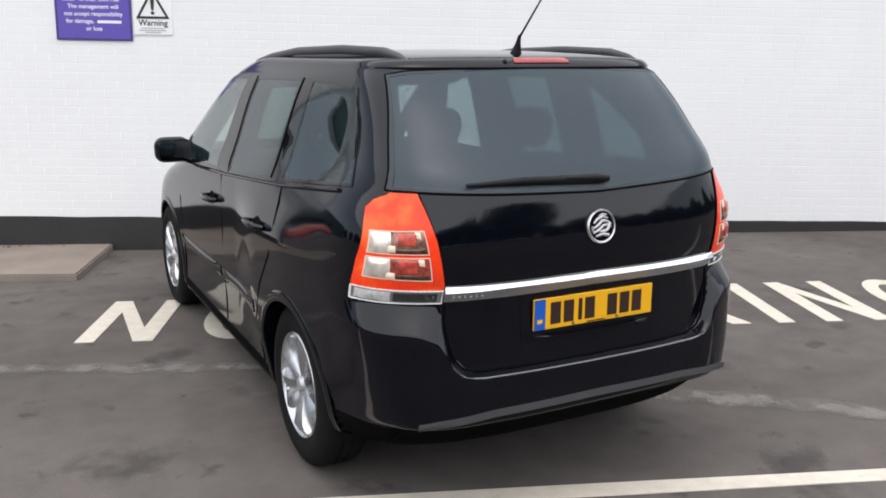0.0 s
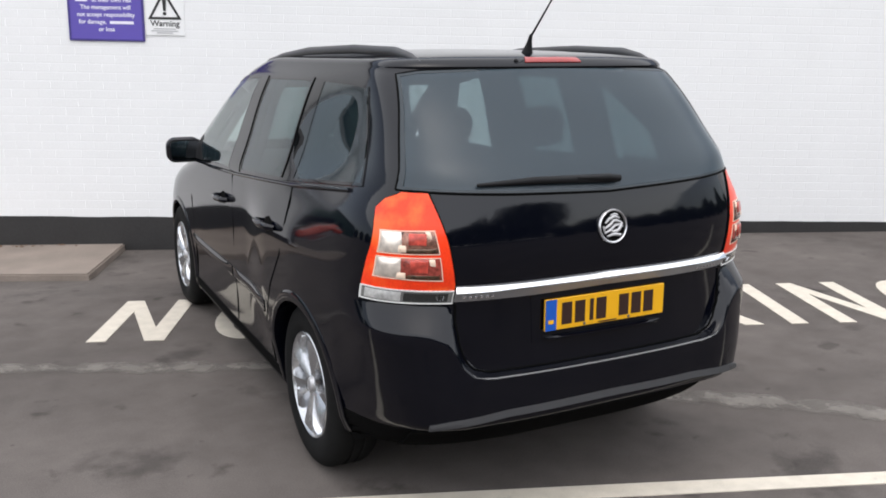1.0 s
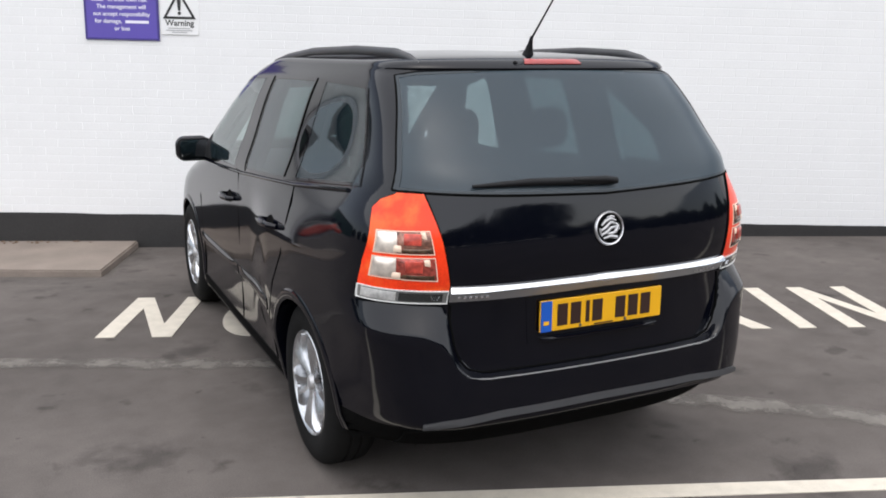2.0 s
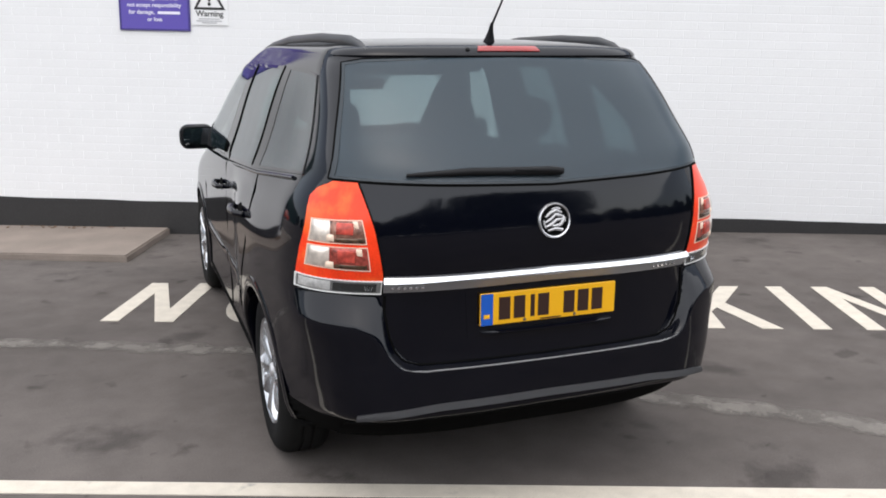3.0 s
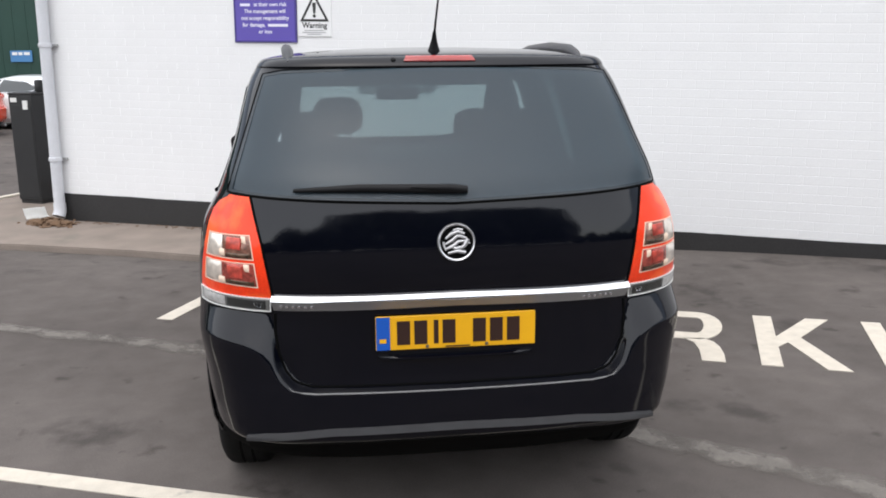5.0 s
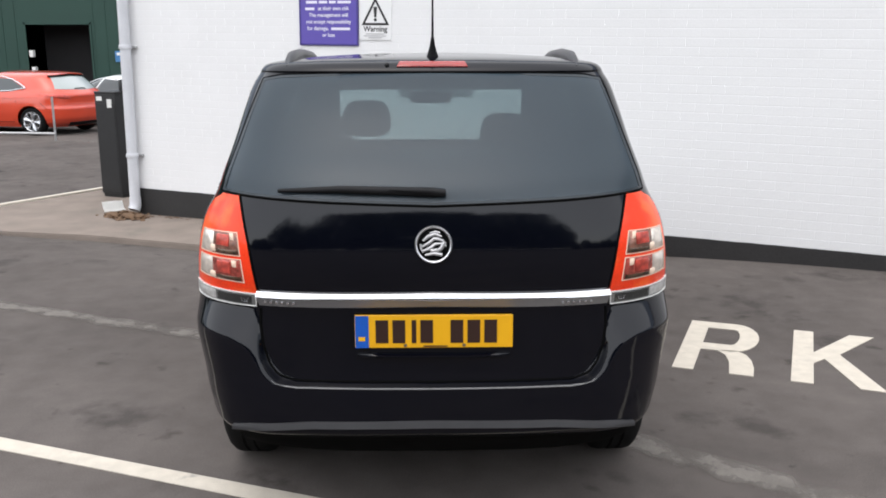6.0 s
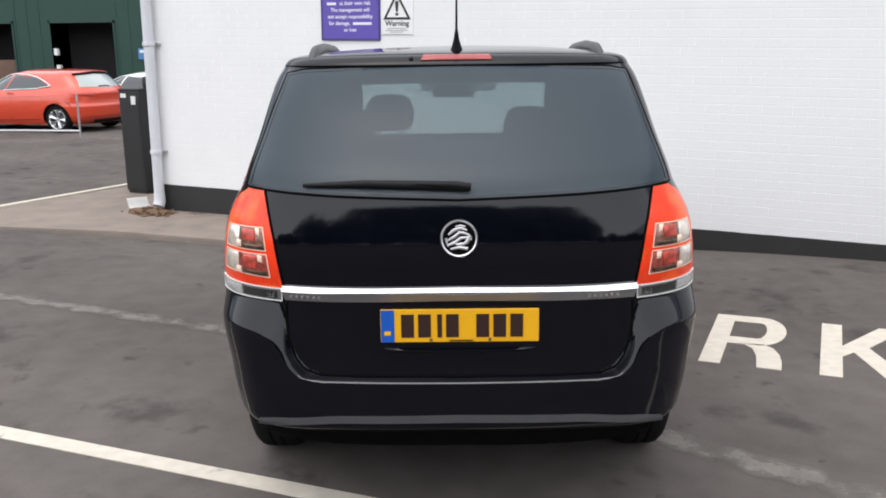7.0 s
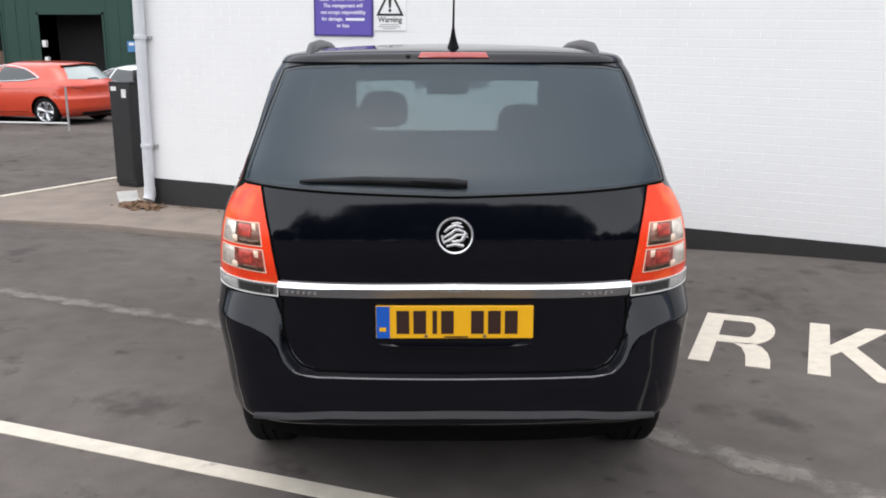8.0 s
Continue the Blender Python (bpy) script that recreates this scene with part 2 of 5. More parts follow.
LEAF = mat("dark_foliage", (0.03, 0.055, 0.02), 0.8, vary=0.4, scale=2, fine=20)
BARK = mat("bark", (0.07, 0.055, 0.04), 0.9, vary=0.3, scale=8, fine=60, bump=0.004)


# ---- mesh helpers ----
def part(name, bm, material, parent=None, label="", smooth=False, m=None):
    """Links a bmesh as one mesh object, under a thing or under a part."""
    me = bpy.data.meshes.new(name)
    bm.normal_update()
    bm.to_mesh(me)
    bm.free()
    for x in material if isinstance(material, (list, tuple)) else [material]:
        me.materials.append(x)
    if smooth:
        me.polygons.foreach_set("use_smooth", [True] * len(me.polygons))
        me.set_sharp_from_angle(angle=radians(40))
    ob = new(name, me)
    if parent:
        ob.parent = parent
    if m is not None:
        ob.matrix_basis = m
    if label:
        tagged(ob, label)
    return ob


def thing(name, label, category, m=None, group="", kind=""):
    ob = new(name)
    ob.empty_display_size = 0.1
    if m is not None:
        ob.matrix_basis = m
    return tagged(ob, label, category, group, kind)


def box(x0, x1, y0, y1, z0, z1, bevel=0.0, seg=2, bm=None, m=None):
    bm = bm or bmesh.new()
    t = Matrix.LocRotScale(((x0 + x1) / 2, (y0 + y1) / 2, (z0 + z1) / 2), None, (x1 - x0, y1 - y0, z1 - z0))
    made = bmesh.ops.create_cube(bm, size=1, matrix=(m @ t) if m is not None else t)
    if bevel:
        edges = list({e for v in made["verts"] for e in v.link_edges})
        bmesh.ops.bevel(bm, geom=edges, offset=bevel, segments=seg, profile=0.5, affect="EDGES")
    return bm


def tube(points, radius, sides=10, bm=None, cap=True):
    """A round bar along a line of points; radius may be a list."""
    bm = bm or bmesh.new()
    pts = [Vector(p) for p in points]
    rad = radius if isinstance(radius, (list, tuple)) else [radius] * len(pts)
    rings = []
    side = None
    for i, p in enumerate(pts):
        d = (pts[min(i + 1, len(pts) - 1)] - pts[max(i - 1, 0)]).normalized()
        if side is None:
            side = d.orthogonal().normalized()
        side = (side - d * side.dot(d)).normalized()
        up = d.cross(side)
        rings.append([bm.verts.new(p + (side * math.cos(a) + up * math.sin(a)) * rad[i]) for a in [2 * math.pi * k / sides for k in range(sides)]])
    for a, b in zip(rings, rings[1:]):
        for k in range(sides):
            bm.faces.new((a[k], a[(k + 1) % sides], b[(k + 1) % sides], b[k]))
    if cap:
        bm.faces.new(rings[0][::-1]), bm.faces.new(rings[-1])
    return bm


def lathe(profile, sides=48, bm=None, axis="x", closed=False):
    """Turns (radius, along) pairs about the x or z axis."""
    bm = bm or bmesh.new()
    rings = []
    for k in range(sides):
        a = 2 * math.pi * k / sides
        c, s = math.cos(a), math.sin(a)
        rings.append([bm.verts.new((h, r * c, r * s) if axis == "x" else (r * c, r * s, h)) for r, h in profile])
    for k in range(sides):
        a, b = rings[k], rings[(k + 1) % sides]
        for i in range(len(profile) - (0 if closed else 1)):
            j = (i + 1) % len(profile)
            bm.faces.new((a[i], a[j], b[j], b[i]))
    bmesh.ops.remove_doubles(bm, verts=bm.verts, dist=1e-5)
    bmesh.ops.recalc_face_normals(bm, faces=bm.faces)
    return bm


def slab(outline, z0, z1, bm=None, place=None):
    """A flat piece with the outline (x, y) from z0 to z1; place turns (x, y, z) into a point."""
    bm = bm or bmesh.new()
    place = place or (lambda x, y, z: (x, y, z))
    low = [bm.verts.new(place(x, y, z0)) for x, y in outline]
    top = [bm.verts.new(place(x, y, z1)) for x, y in outline]
    n = len(outline)
    bm.faces.new(top), bm.faces.new(low[::-1])
    for i in range(n):
        bm.faces.new((low[i], low[(i + 1) % n], top[(i + 1) % n], top[i]))
    bmesh.ops.recalc_face_normals(bm, faces=bm.faces)
    return bm


def smooth01(x, a, b):
    t = min(max((x - a) / (b - a), 0.0), 1.0)
    return t * t * (3 - 2 * t)


# ---- the yard: axes along the white wall (u along it, v out of it towards the yard) ----
SLANT = radians(-23.27)
YARD = Matrix.Translation((-0.98, 5.83, 0)) @ Matrix.Rotation(SLANT, 4, "Z")
# the yard falls gently along the wall, so the level courses lie one degree off it
HOUSE = YARD @ Matrix.Translation((0, 0, 0.216)) @ Matrix.Rotation(radians(0.98), 4, "Y")


def dip(u, v):
    """The asphalt sinks a little towards the foot of the wall."""
    return -0.095 * (1 - smooth01(u, 0.6, 4.6)) * (1 - smooth01(v, 1.0, 2.0)) * smooth01(u, -9.0, -5.0)


def yard(u, v, z=0.0):
    return YARD @ Vector((u, -v, z + dip(u, v)))


def build_ground():
    us = [-3000, -800, -200, -80, -40, -25, -15] + [-10 + 0.25 * i for i in range(81)] + [14, 20, 40, 100, 300, 1000, 3000]
    vs = [-3000, -800, -200, -80, -40, -20, -10, -5] + [-3 + 0.2 * i for i in range(56)] + [10, 14, 20, 40, 100, 300, 1000, 3000]
    bm = bmesh.new()
    grid = [[bm.verts.new(yard(u, v)) for u in us] for v in vs]
    for i in range(len(vs) - 1):
        for j in range(len(us) - 1):
            bm.faces.new((grid[i][j], grid[i + 1][j], grid[i + 1][j + 1], grid[i][j + 1]))
    bmesh.ops.recalc_face_normals(bm, faces=bm.faces)
    ob = part("ground", bm, ASPHALT, smooth=True)
    tagged(ob, "grey-brown worn asphalt of a car park with oil stains", "asphalt", kind="structure")


build_ground()


def band(name, line, width, material, label, z=0.004):
    """A painted line on the asphalt along (u, v) points, cut into short lengths that follow the ground."""
    bm = bmesh.new()
    rows = []
    for (u0, v0), (u1, v1) in zip(line, line[1:]):
        n = max(2, int(math.hypot(u1 - u0, v1 - v0) / 0.12))
        for i in range(n + 1):
            t = i / n
            d = Vector((u1 - u0, v1 - v0)).normalized()
            w = width * (0.5 + 0.06 * noise.noise((u0 + t * 9, v0, 3)))
            rows.append([(u0 + (u1 - u0) * t - d.y * s * w, v0 + (v1 - v0) * t + d.x * s * w) for s in (-1, 1)])
    across = bm.loops.layers.uv.new("across")
    verts = [[bm.verts.new(yard(u, v, h)) for u, v in r for h in (z, -0.01)] for r in rows]
    for a, b in zip(verts, verts[1:]):
        made = bm.faces.new((a[0], a[2], b[2], b[0])), bm.faces.new((a[0], b[0], b[1], a[1])), bm.faces.new((a[2], a[3], b[3], b[2]))
        for f in made:
            for loop in f.loops:
                loop[across].uv = (1.0 if loop.vert in (a[2], a[3], b[2], b[3]) else 0.0, 0.0)
    bmesh.ops.recalc_face_normals(bm, faces=bm.faces)
    ob = part(name, bm, material)
    return tagged(ob, label, "road marking", kind="structure")


band("road_line", [(-6, 5.211), (12, 4.536)], 0.094, ROADPAINT, "white painted parking line on the asphalt")
band("faded_line", [(-6, 3.20), (2.6, 3.40)], 0.19, WORNPAINT, "faded grey parking line worn into the asphalt")
band("faded_line", [(3.3, 3.74), (5.5, 4.42)], 0.23, WORNPAINT, "faded grey parking line worn into the asphalt")
band("far_line", [(-12, -9.5), (-7.5, -10.4)], 0.16, WORNPAINT, "faded bay line across the far yard")
band("far_line", [(-9.5, -5.6), (-6.4, -6.3)], 0.16, WORNPAINT, "faded bay line across the far yard")


# ---- the words on the asphalt ----
def arc(cx, cy, rx, ry, a0, a1, n=10):
    return [(cx + rx * math.cos(radians(a0 + (a1 - a0) * i / n)), cy + ry * math.sin(radians(a0 + (a1 - a0) * i / n))) for i in range(n + 1)]


S = 0.112  # stroke
LETTERS = {
    "N": (0.45, [[(0, 0), (S, 0), (S, 0.70), (0.335, 0), (0.45, 0), (0.45, 1), (0.338, 1), (0.338, 0.30), (0.112, 1), (0, 1)]]),
    "I": (S, [[(0, 0), (S, 0), (S, 1), (0, 1)]]),
    "K": (0.46, [[(0, 0), (S, 0), (S, 0.36), (0.17, 0.46), (0.335, 0), (0.46, 0), (0.25, 0.57), (0.45, 1), (0.315, 1), (S, 0.56), (S, 1), (0, 1)]]),
    "R": (0.42, [[(0, 0), (S, 0), (S, 1), (0, 1)],
                 [(S, 0.87), *arc(0.27, 0.70, 0.04, 0.17, 90, -90, 6), (S, 0.53), (S, 0.40), *arc(0.27, 0.70, 0.15, 0.30, -90, 90, 12), (S, 1)],
                 [(0.20, 0.405), (0.255, 0.33), (0.285, 0.20), (0.300, 0), (0.425, 0), (0.420, 0.14), (0.400, 0.27), (0.365, 0.37), (0.31, 0.425)]]),
    "P": (0.42, [[(0, 0), (S, 0), (S, 1), (0, 1)],
                 [(S, 0.87), *arc(0.27, 0.70, 0.04, 0.17, 90, -90, 6), (S, 0.53), (S, 0.40), *arc(0.27, 0.70, 0.15, 0.30, -90, 90, 12), (S, 1)]]),
    "A": (0.46, [[(0, 0), (0.115, 0), (0.16, 0.22), (0.30, 0.22), (0.345, 0), (0.46, 0), (0.29, 1), (0.17, 1)]]),
    "O": (0.46, None),
    "G": (0.46, [[*arc(0.23, 0.5, 0.23, 0.5, 45, 315, 20), (0.46, 0.16), (0.46, 0.52), (0.25, 0.52), (0.25, 0.40), (0.345, 0.40), (0.345, 0.24), *arc(0.23, 0.5, 0.118, 0.36, 300, 60, 16)]]),
}
LETTERS["O"] = (0.46, [[*arc(0.23, 0.5, 0.23, 0.5, 90, 270, 16), *arc(0.23, 0.5, 0.118, 0.36, 270, 90, 14)],
                       [*arc(0.23, 0.5, 0.23, 0.5, 270, 450, 16), *arc(0.23, 0.5, 0.118, 0.36, 450, 270, 14)]])


def painted_letter(ch, u0):
    bm = bmesh.new()

    def place(a, b, z):
        u = u0 + a
        foot, top = 2.93 - 0.026 * u, 2.08 - 0.045 * u
        return yard(u, foot + (top - foot) * b, z)
    for shape in LETTERS[ch][1]:
        slab(shape, -0.01, 0.004, bm, place)
    ob = part("painted_letter", bm, ROADPAINT)
    return tagged(ob, "white painted road letter worn on grey asphalt", "road marking", "words on the asphalt", "structure")


for ch, u0 in zip("NOPARKING", (0.64, 1.32, 2.50, 3.08, 3.72, 4.33, 4.97, 5.29, 5.93)):
    painted_letter(ch, u0)


# ---- concrete pavement round the corner of the building ----
def build_pavement():
    bm = bmesh.new()
    edge = [(0.07, 1.12), (-0.75, 1.09), (-2.05, 1.13), (-3.3, 1.36), (-4.36, 1.62)]
    top = lambda u, v: YARD @ Vector((u, -v, -0.034))
    # the strip before the wall
    ring = [(0.03, -0.02)] + edge + [(-4.27, 0.58), (-4.08, -1.12), (-3.35, -9.0), (-2.45, -9.0), (-2.45, -0.02)]
    vt = [bm.verts.new(top(u, v)) for u, v in ring]
    vb = [bm.verts.new(YARD @ Vector((u, -v, -0.2))) for u, v in ring]
    f = bm.faces.new(vt)
    n = len(ring)
    for i in range(n):
        bm.faces.new((vt[i], vt[(i + 1) % n], vb[(i + 1) % n], vb[i]))
    bmesh.ops.recalc_face_normals(bm, faces=bm.faces)
    es = [e for e in bm.edges if all(v.co.z > -0.1 for v in e.verts)]
    bmesh.ops.bevel(bm, geom=es, offset=0.012, segments=2, affect="EDGES")
    ob = part("pavement", bm, CONCRETE)
    tagged(ob, "worn buff concrete pavement along the white wall", "pavement", kind="structure")
    line = [(-4.36, 1.62), (-4.27, 0.58), (-4.08, -1.12), (-3.35, -9.0)]
    b2 = bmesh.new()
    for (u0, v0), (u1, v1) in zip(line, line[1:]):
        slab([(u0 - 0.09, v0), (u0 + 0.0, v0), (u1, v1), (u1 - 0.09, v1)], -0.2, -0.012, b2, lambda u, v, z: YARD @ Vector((u, -v, z)))
    ob = part("kerb", b2, ROADPAINT)
    tagged(ob, "pale concrete kerb edging along the pavement", "kerb", kind="structure")


build_pavement()

# ---- the white building ----
LEFT, RIGHT, HIGH, DEEP = -2.42, 14.0, 3.6, 7.0


def build_house():
    for name, x0, x1, y0, y1, material in (("wall_south", LEFT, RIGHT, 0.0012, 0.26, MORTAR), ("wall_west", LEFT, LEFT + 0.24, 0.26, DEEP, MORTAR),
                                           ("wall_east", RIGHT - 0.24, RIGHT, 0.26, DEEP, MORTAR), ("wall_north", LEFT, RIGHT, DEEP, DEEP + 0.24, MORTAR)):
        ob = part(name, box(x0, x1, y0, y1, -0.5, HIGH), material, m=HOUSE)
        tagged(ob, "white painted brick wall of a low building", "wall", kind="structure")
    ob = part("roof", box(LEFT - 0.1, RIGHT + 0.1, -0.1, DEEP + 0.34, HIGH, HIGH + 0.2, 0.02), ROOFFELT, m=HOUSE)
    tagged(ob, "plain grey flat roof of the low building", "roof", kind="structure")
    # the black foot of the wall, with an uneven painted top edge
    bm = bmesh.new()
    n = 220
    cols = []
    for i in range(n + 1):
        x = LEFT + (RIGHT - LEFT) * i / n
        t = 0.006 * noise.noise((x * 2.1, 0, 0)) + 0.003 * noise.noise((x * 9, 4, 0))
        y = -0.006 + 0.002 * noise.noise((x * 3, 7, 0))
        cols.append([bm.verts.new(p) for p in ((x, 0.012, t), (x, y, t - 0.004), (x, y - 0.003, -0.12), (x, y - 0.004, -0.5))])
    for a, b in zip(cols, cols[1:]):
        for k in range(3):
            bm.faces.new((a[k], a[k + 1], b[k + 1], b[k]))
    bmesh.ops.recalc_face_normals(bm, faces=bm.faces)
    ob = part("baseboard", bm, PLINTH, m=HOUSE, smooth=True)
    tagged(ob, "black painted plinth at the foot of the white wall", "plinth", kind="structure")


build_house()


# ---- signs on the wall ----
def words(text, size, material, parent, x, z, y, align="CENTER"):
    cu = bpy.data.curves.new("words", "FONT")
    cu.body, cu.size, cu.align_x, cu.extrude = text, size, align, 0.0006
    cu.offset = size * 0.016
    tmp = bpy.data.objects.new("words", cu)
    scene.collection.objects.link(tmp)
    me = bpy.data.meshes.new_from_object(tmp.evaluated_get(bpy.context.evaluated_depsgraph_get()))
    bpy.data.objects.remove(tmp)
    me.materials.clear()
    me.materials.append(material)
    ob = new("lettering", me)
    ob.parent = parent
    ob.matrix_basis = pose(x, y, z, 90, 0, 0)
    return ob


def purple_sign():
    z0 = 1.545
    t = thing("wall_sign", "purple notice board with pale lettering fixed to the white wall", "sign", HOUSE @ Matrix.Translation((0, 0, z0)))
    part("panel", box(-0.312, 0.312, -0.012, 0.012, 0, 0.85, 0.002), PURPLE, t)
    for a in ((-0.318, -0.300, 0, 0.85), (0.300, 0.318, 0, 0.85), (-0.300, 0.300, 0, 0.016), (-0.300, 0.300, 0.834, 0.85)):
        part("border", box(a[0], a[1], -0.0145, 0.01, a[2], a[3]), PURPLEDARK, t)
    # the words that can be made out, and plain bars for the rest
    for row, text in enumerate(("or loss", "", "not accept responsibility", "The management will", "")):
        if text:
            words(text, 0.049, SIGNTEXT, t, 0, 0.082 + row * 0.061, -0.0135)
    words("for damage,", 0.049, SIGNTEXT, t, -0.115, 0.082 + 0.061, -0.0135)
    words("at their own risk", 0.049, SIGNTEXT, t, 0.055, 0.082 + 4 * 0.061, -0.0135)
    for row, x, w in ((1, 0.03, 0.20), (4, -0.25, 0.10), (5, -0.24, 0.12), (5, -0.10, 0.09), (5, 0.01, 0.07), (5, 0.10, 0.14),
                      (6, -0.22, 0.10), (6, -0.10, 0.14), (6, 0.06, 0.16), (7, -0.24, 0.15), (7, -0.07, 0.12), (7, 0.07, 0.17), (8, -0.20, 0.17), (8, -0.01, 0.09), (8, 0.10, 0.10), (9, -0.14, 0.13), (9, 0.01, 0.12)):
        part("text_bar", box(x, x + w, -0.0145, -0.010, 0.082 + row * 0.061, 0.082 + row * 0.061 + 0.024), SIGNTEXT, t)
    return t


def warning_sign():
    z0 = 1.60
    t = thing("warning_sign", "white warning sign with black triangle on the white wall", "sign", HOUSE @ Matrix.Translation((0.495, 0, z0)))
    part("panel", box(-0.165, 0.165, -0.009, 0.012, 0, 0.44, 0.003), SIGNWHITE, t)
    ring = bmesh.new()
    a, b = [(-0.142, 0.135), (0.142, 0.135), (0, 0.385)], [(-0.108, 0.155), (0.108, 0.155), (0, 0.345)]
    for y0, y1 in ((-0.0125, -0.008),):
        va = [[ring.verts.new((x, y, z)) for x, z in s] for s in (a, b) for y in (y0, y1)]
        for i in range(3):
            j = (i + 1) % 3
            ring.faces.new((va[0][i], va[0][j], va[2][j], va[2][i]))
            ring.faces.new((va[0][i], va[1][i], va[1][j], va[0][j]))
            ring.faces.new((va[2][i], va[2][j], va[3][j], va[3][i]))
    bmesh.ops.recalc_face_normals(ring, faces=ring.faces)
    part("triangle", ring, SIGNBLACK, t)
    mark = slab([(-0.010, 0.205), (0.010, 0.205), (0.018, 0.30), (-0.018, 0.30)], 0.008, 0.0125, None, lambda x, y, z: (x, -z, y))
    slab(arc(0, 0.183, 0.015, 0.015, 0, 330, 11), 0.008, 0.0125, mark, lambda x, y, z: (x, -z, y))
    part("exclamation_mark", mark, SIGNBLACK, t)
    words("Warning", 0.07, SIGNBLACK, t, 0, 0.078, -0.0105)
    for z, w in ((0.052, 0.10), (0.034, 0.12), (0.018, 0.07)):
        part("text_bar", box(-w, w * 0.9, -0.0115, -0.008, z, z + 0.007), SIGNGREY, t)
    return t


purple_sign()
warning_sign()


# ---- downpipe, litter, cabinet by the corner ----
def downpipe():
    t = thing("downpipe", "grey-white plastic downpipe with collars at the wall's corner", "pipe", HOUSE @ Matrix.Translation((-2.40, -0.075, 0)))
    part("pipe", tube([(0, 0, -0.16), (0, 0, 0.3), (0, 0, 1.5), (0, 0, 3.5)], 0.056, 20), PIPE, t, smooth=True)
    for z in (0.36, 1.50, 2.9):
        part("collar", lathe([(0.057, z - 0.022), (0.066, z - 0.018), (0.066, z + 0.018), (0.057, z + 0.022)], 20, axis="z"), PIPE, t, smooth=True)
        part("bracket", box(-0.10, 0.10, 0.035, 0.072, z - 0.012, z + 0.012, 0.003), GALV, t)
    part("shoe", tube([(0, 0, -0.10), (0, 0, -0.18), (0, -0.03, -0.235)], [0.062, 0.063, 0.064], 20), PIPE, t, smooth=True)
    return t


downpipe()


def litter():
    rnd = random.Random(8)
    bm = bmesh.new()
    for i in range(260):
        r, a = abs(rnd.gauss(0, 0.105)), rnd.uniform(0, 6.3)
        u, v = -2.42 + r * 1.4 * math.cos(a), 0.22 + r * 0.75 * math.sin(a)
        if v < 0.03:
            continue
        s, h = rnd.uniform(0.012, 0.035), max(0.0, 0.06 - r * 0.3)
        m = YARD @ Matrix.Translation((u, -v, -0.034 + rnd.uniform(0, 1) * h + 0.006)) @ Euler((rnd.uniform(-0.7, 0.7), rnd.uniform(-0.7, 0.7), a)).to_matrix().to_4x4()
        box(-s, s, -s * 0.6, s * 0.6, -0.003, 0.003, bm=bm, m=m)
    for i in range(40):
        u, v = rnd.uniform(-2.2, -0.3), rnd.uniform(0.03, 0.12)
        s = rnd.uniform(0.006, 0.018)
        box(-s, s, -s * 0.6, s * 0.6, -0.003, 0.003, bm=bm, m=YARD @ Matrix.Translation((u, -v, -0.03)) @ Matrix.Rotation(rnd.uniform(0, 3), 4, "Z"))
    ob = part("leaf_litter", bm, SOIL)
    tagged(ob, "brown dead leaves and dirt heaped at the downpipe foot", "leaves", kind="stuff")
    for k in range(5):
        b = bmesh.new()
        bmesh.ops.create_icosphere(b, subdivisions=2, radius=0.05 + 0.02 * rnd.random())
        for v in b.verts:
            v.co *= 1 + 0.35 * noise.noise(v.co * 22 + Vector((k * 7, 0, 0)))
            v.co.z *= 0.6
        ob = part("earth_clod", b, SOIL, m=YARD @ Matrix.Translation((-2.60 + 0.10 * k, -0.24 - 0.05 * (k % 2), -0.012)), smooth=True)
        tagged(ob, "brown clod of earth beside the downpipe", "clod", "clods at the downpipe")
    b = bmesh.new()
    n = 8
    g = [[b.verts.new(((i / n - 0.5) * 0.22, (j / n - 0.5) * 0.17, 0.02 + 0.015 * noise.noise((i * 0.5, j * 0.5, 2)) + 0.05 * smooth01(j / n, 0.4, 1))) for i in range(n + 1)] for j in range(n + 1)]
    for j in range(n):
        for i in range(n):
            b.faces.new((g[j][i], g[j][i + 1], g[j + 1][i + 1], g[j + 1][i]))
    bmesh.ops.solidify(b, geom=b.faces, thickness=0.006)
    ob = part("paper_sheet", b, PAPER, m=YARD @ Matrix.Translation((-2.72, -0.07, 0.0)) @ Matrix.Rotation(0.95, 4, "Z") @ Matrix.Rotation(radians(14), 4, "X"), smooth=True)
    tagged(ob, "crumpled white paper sheet lying on the pavement", "paper")


litter()


def cabinet():
    t = thing("utility_cabinet", "tall narrow black metal cabinet with white labels on pavement", "cabinet", YARD @ Matrix.Translation((-3.50, 0.98, -0.034)) @ Matrix.Rotation(radians(-4), 4, "Z"))
    part("body", box(-0.17, 0.17, -0.20, 0.20, 0.04, 1.25, 0.008), BINBLACK, t)
    part("plinth", box(-0.155, 0.155, -0.185, 0.185, 0, 0.05), BINBLACK, t)
    part("lid", box(-0.175, 0.175, -0.205, 0.205, 1.25, 1.28, 0.01), BINBLACK, t)
    part("door", box(-0.15, 0.15, -0.206, -0.198, 0.08, 1.14, 0.003), BINBLACK, t)
    part("knob", lathe([(0.0, 1.42), (0.036, 1.415), (0.046, 1.40), (0.046, 1.30), (0.040, 1.278)], 16, axis="z"), BINBLACK, t, m=Matrix.Translation((0.10, 0, 0)), smooth=True)
    part("label", box(-0.14, -0.05, -0.204, -0.196, 1.17, 1.22), PAPER, t, "white label")
    part("label", box(0.04, 0.11, -0.212, -0.2, 1.09, 1.19), PAPER, t, "white label")
    return t


cabinet()
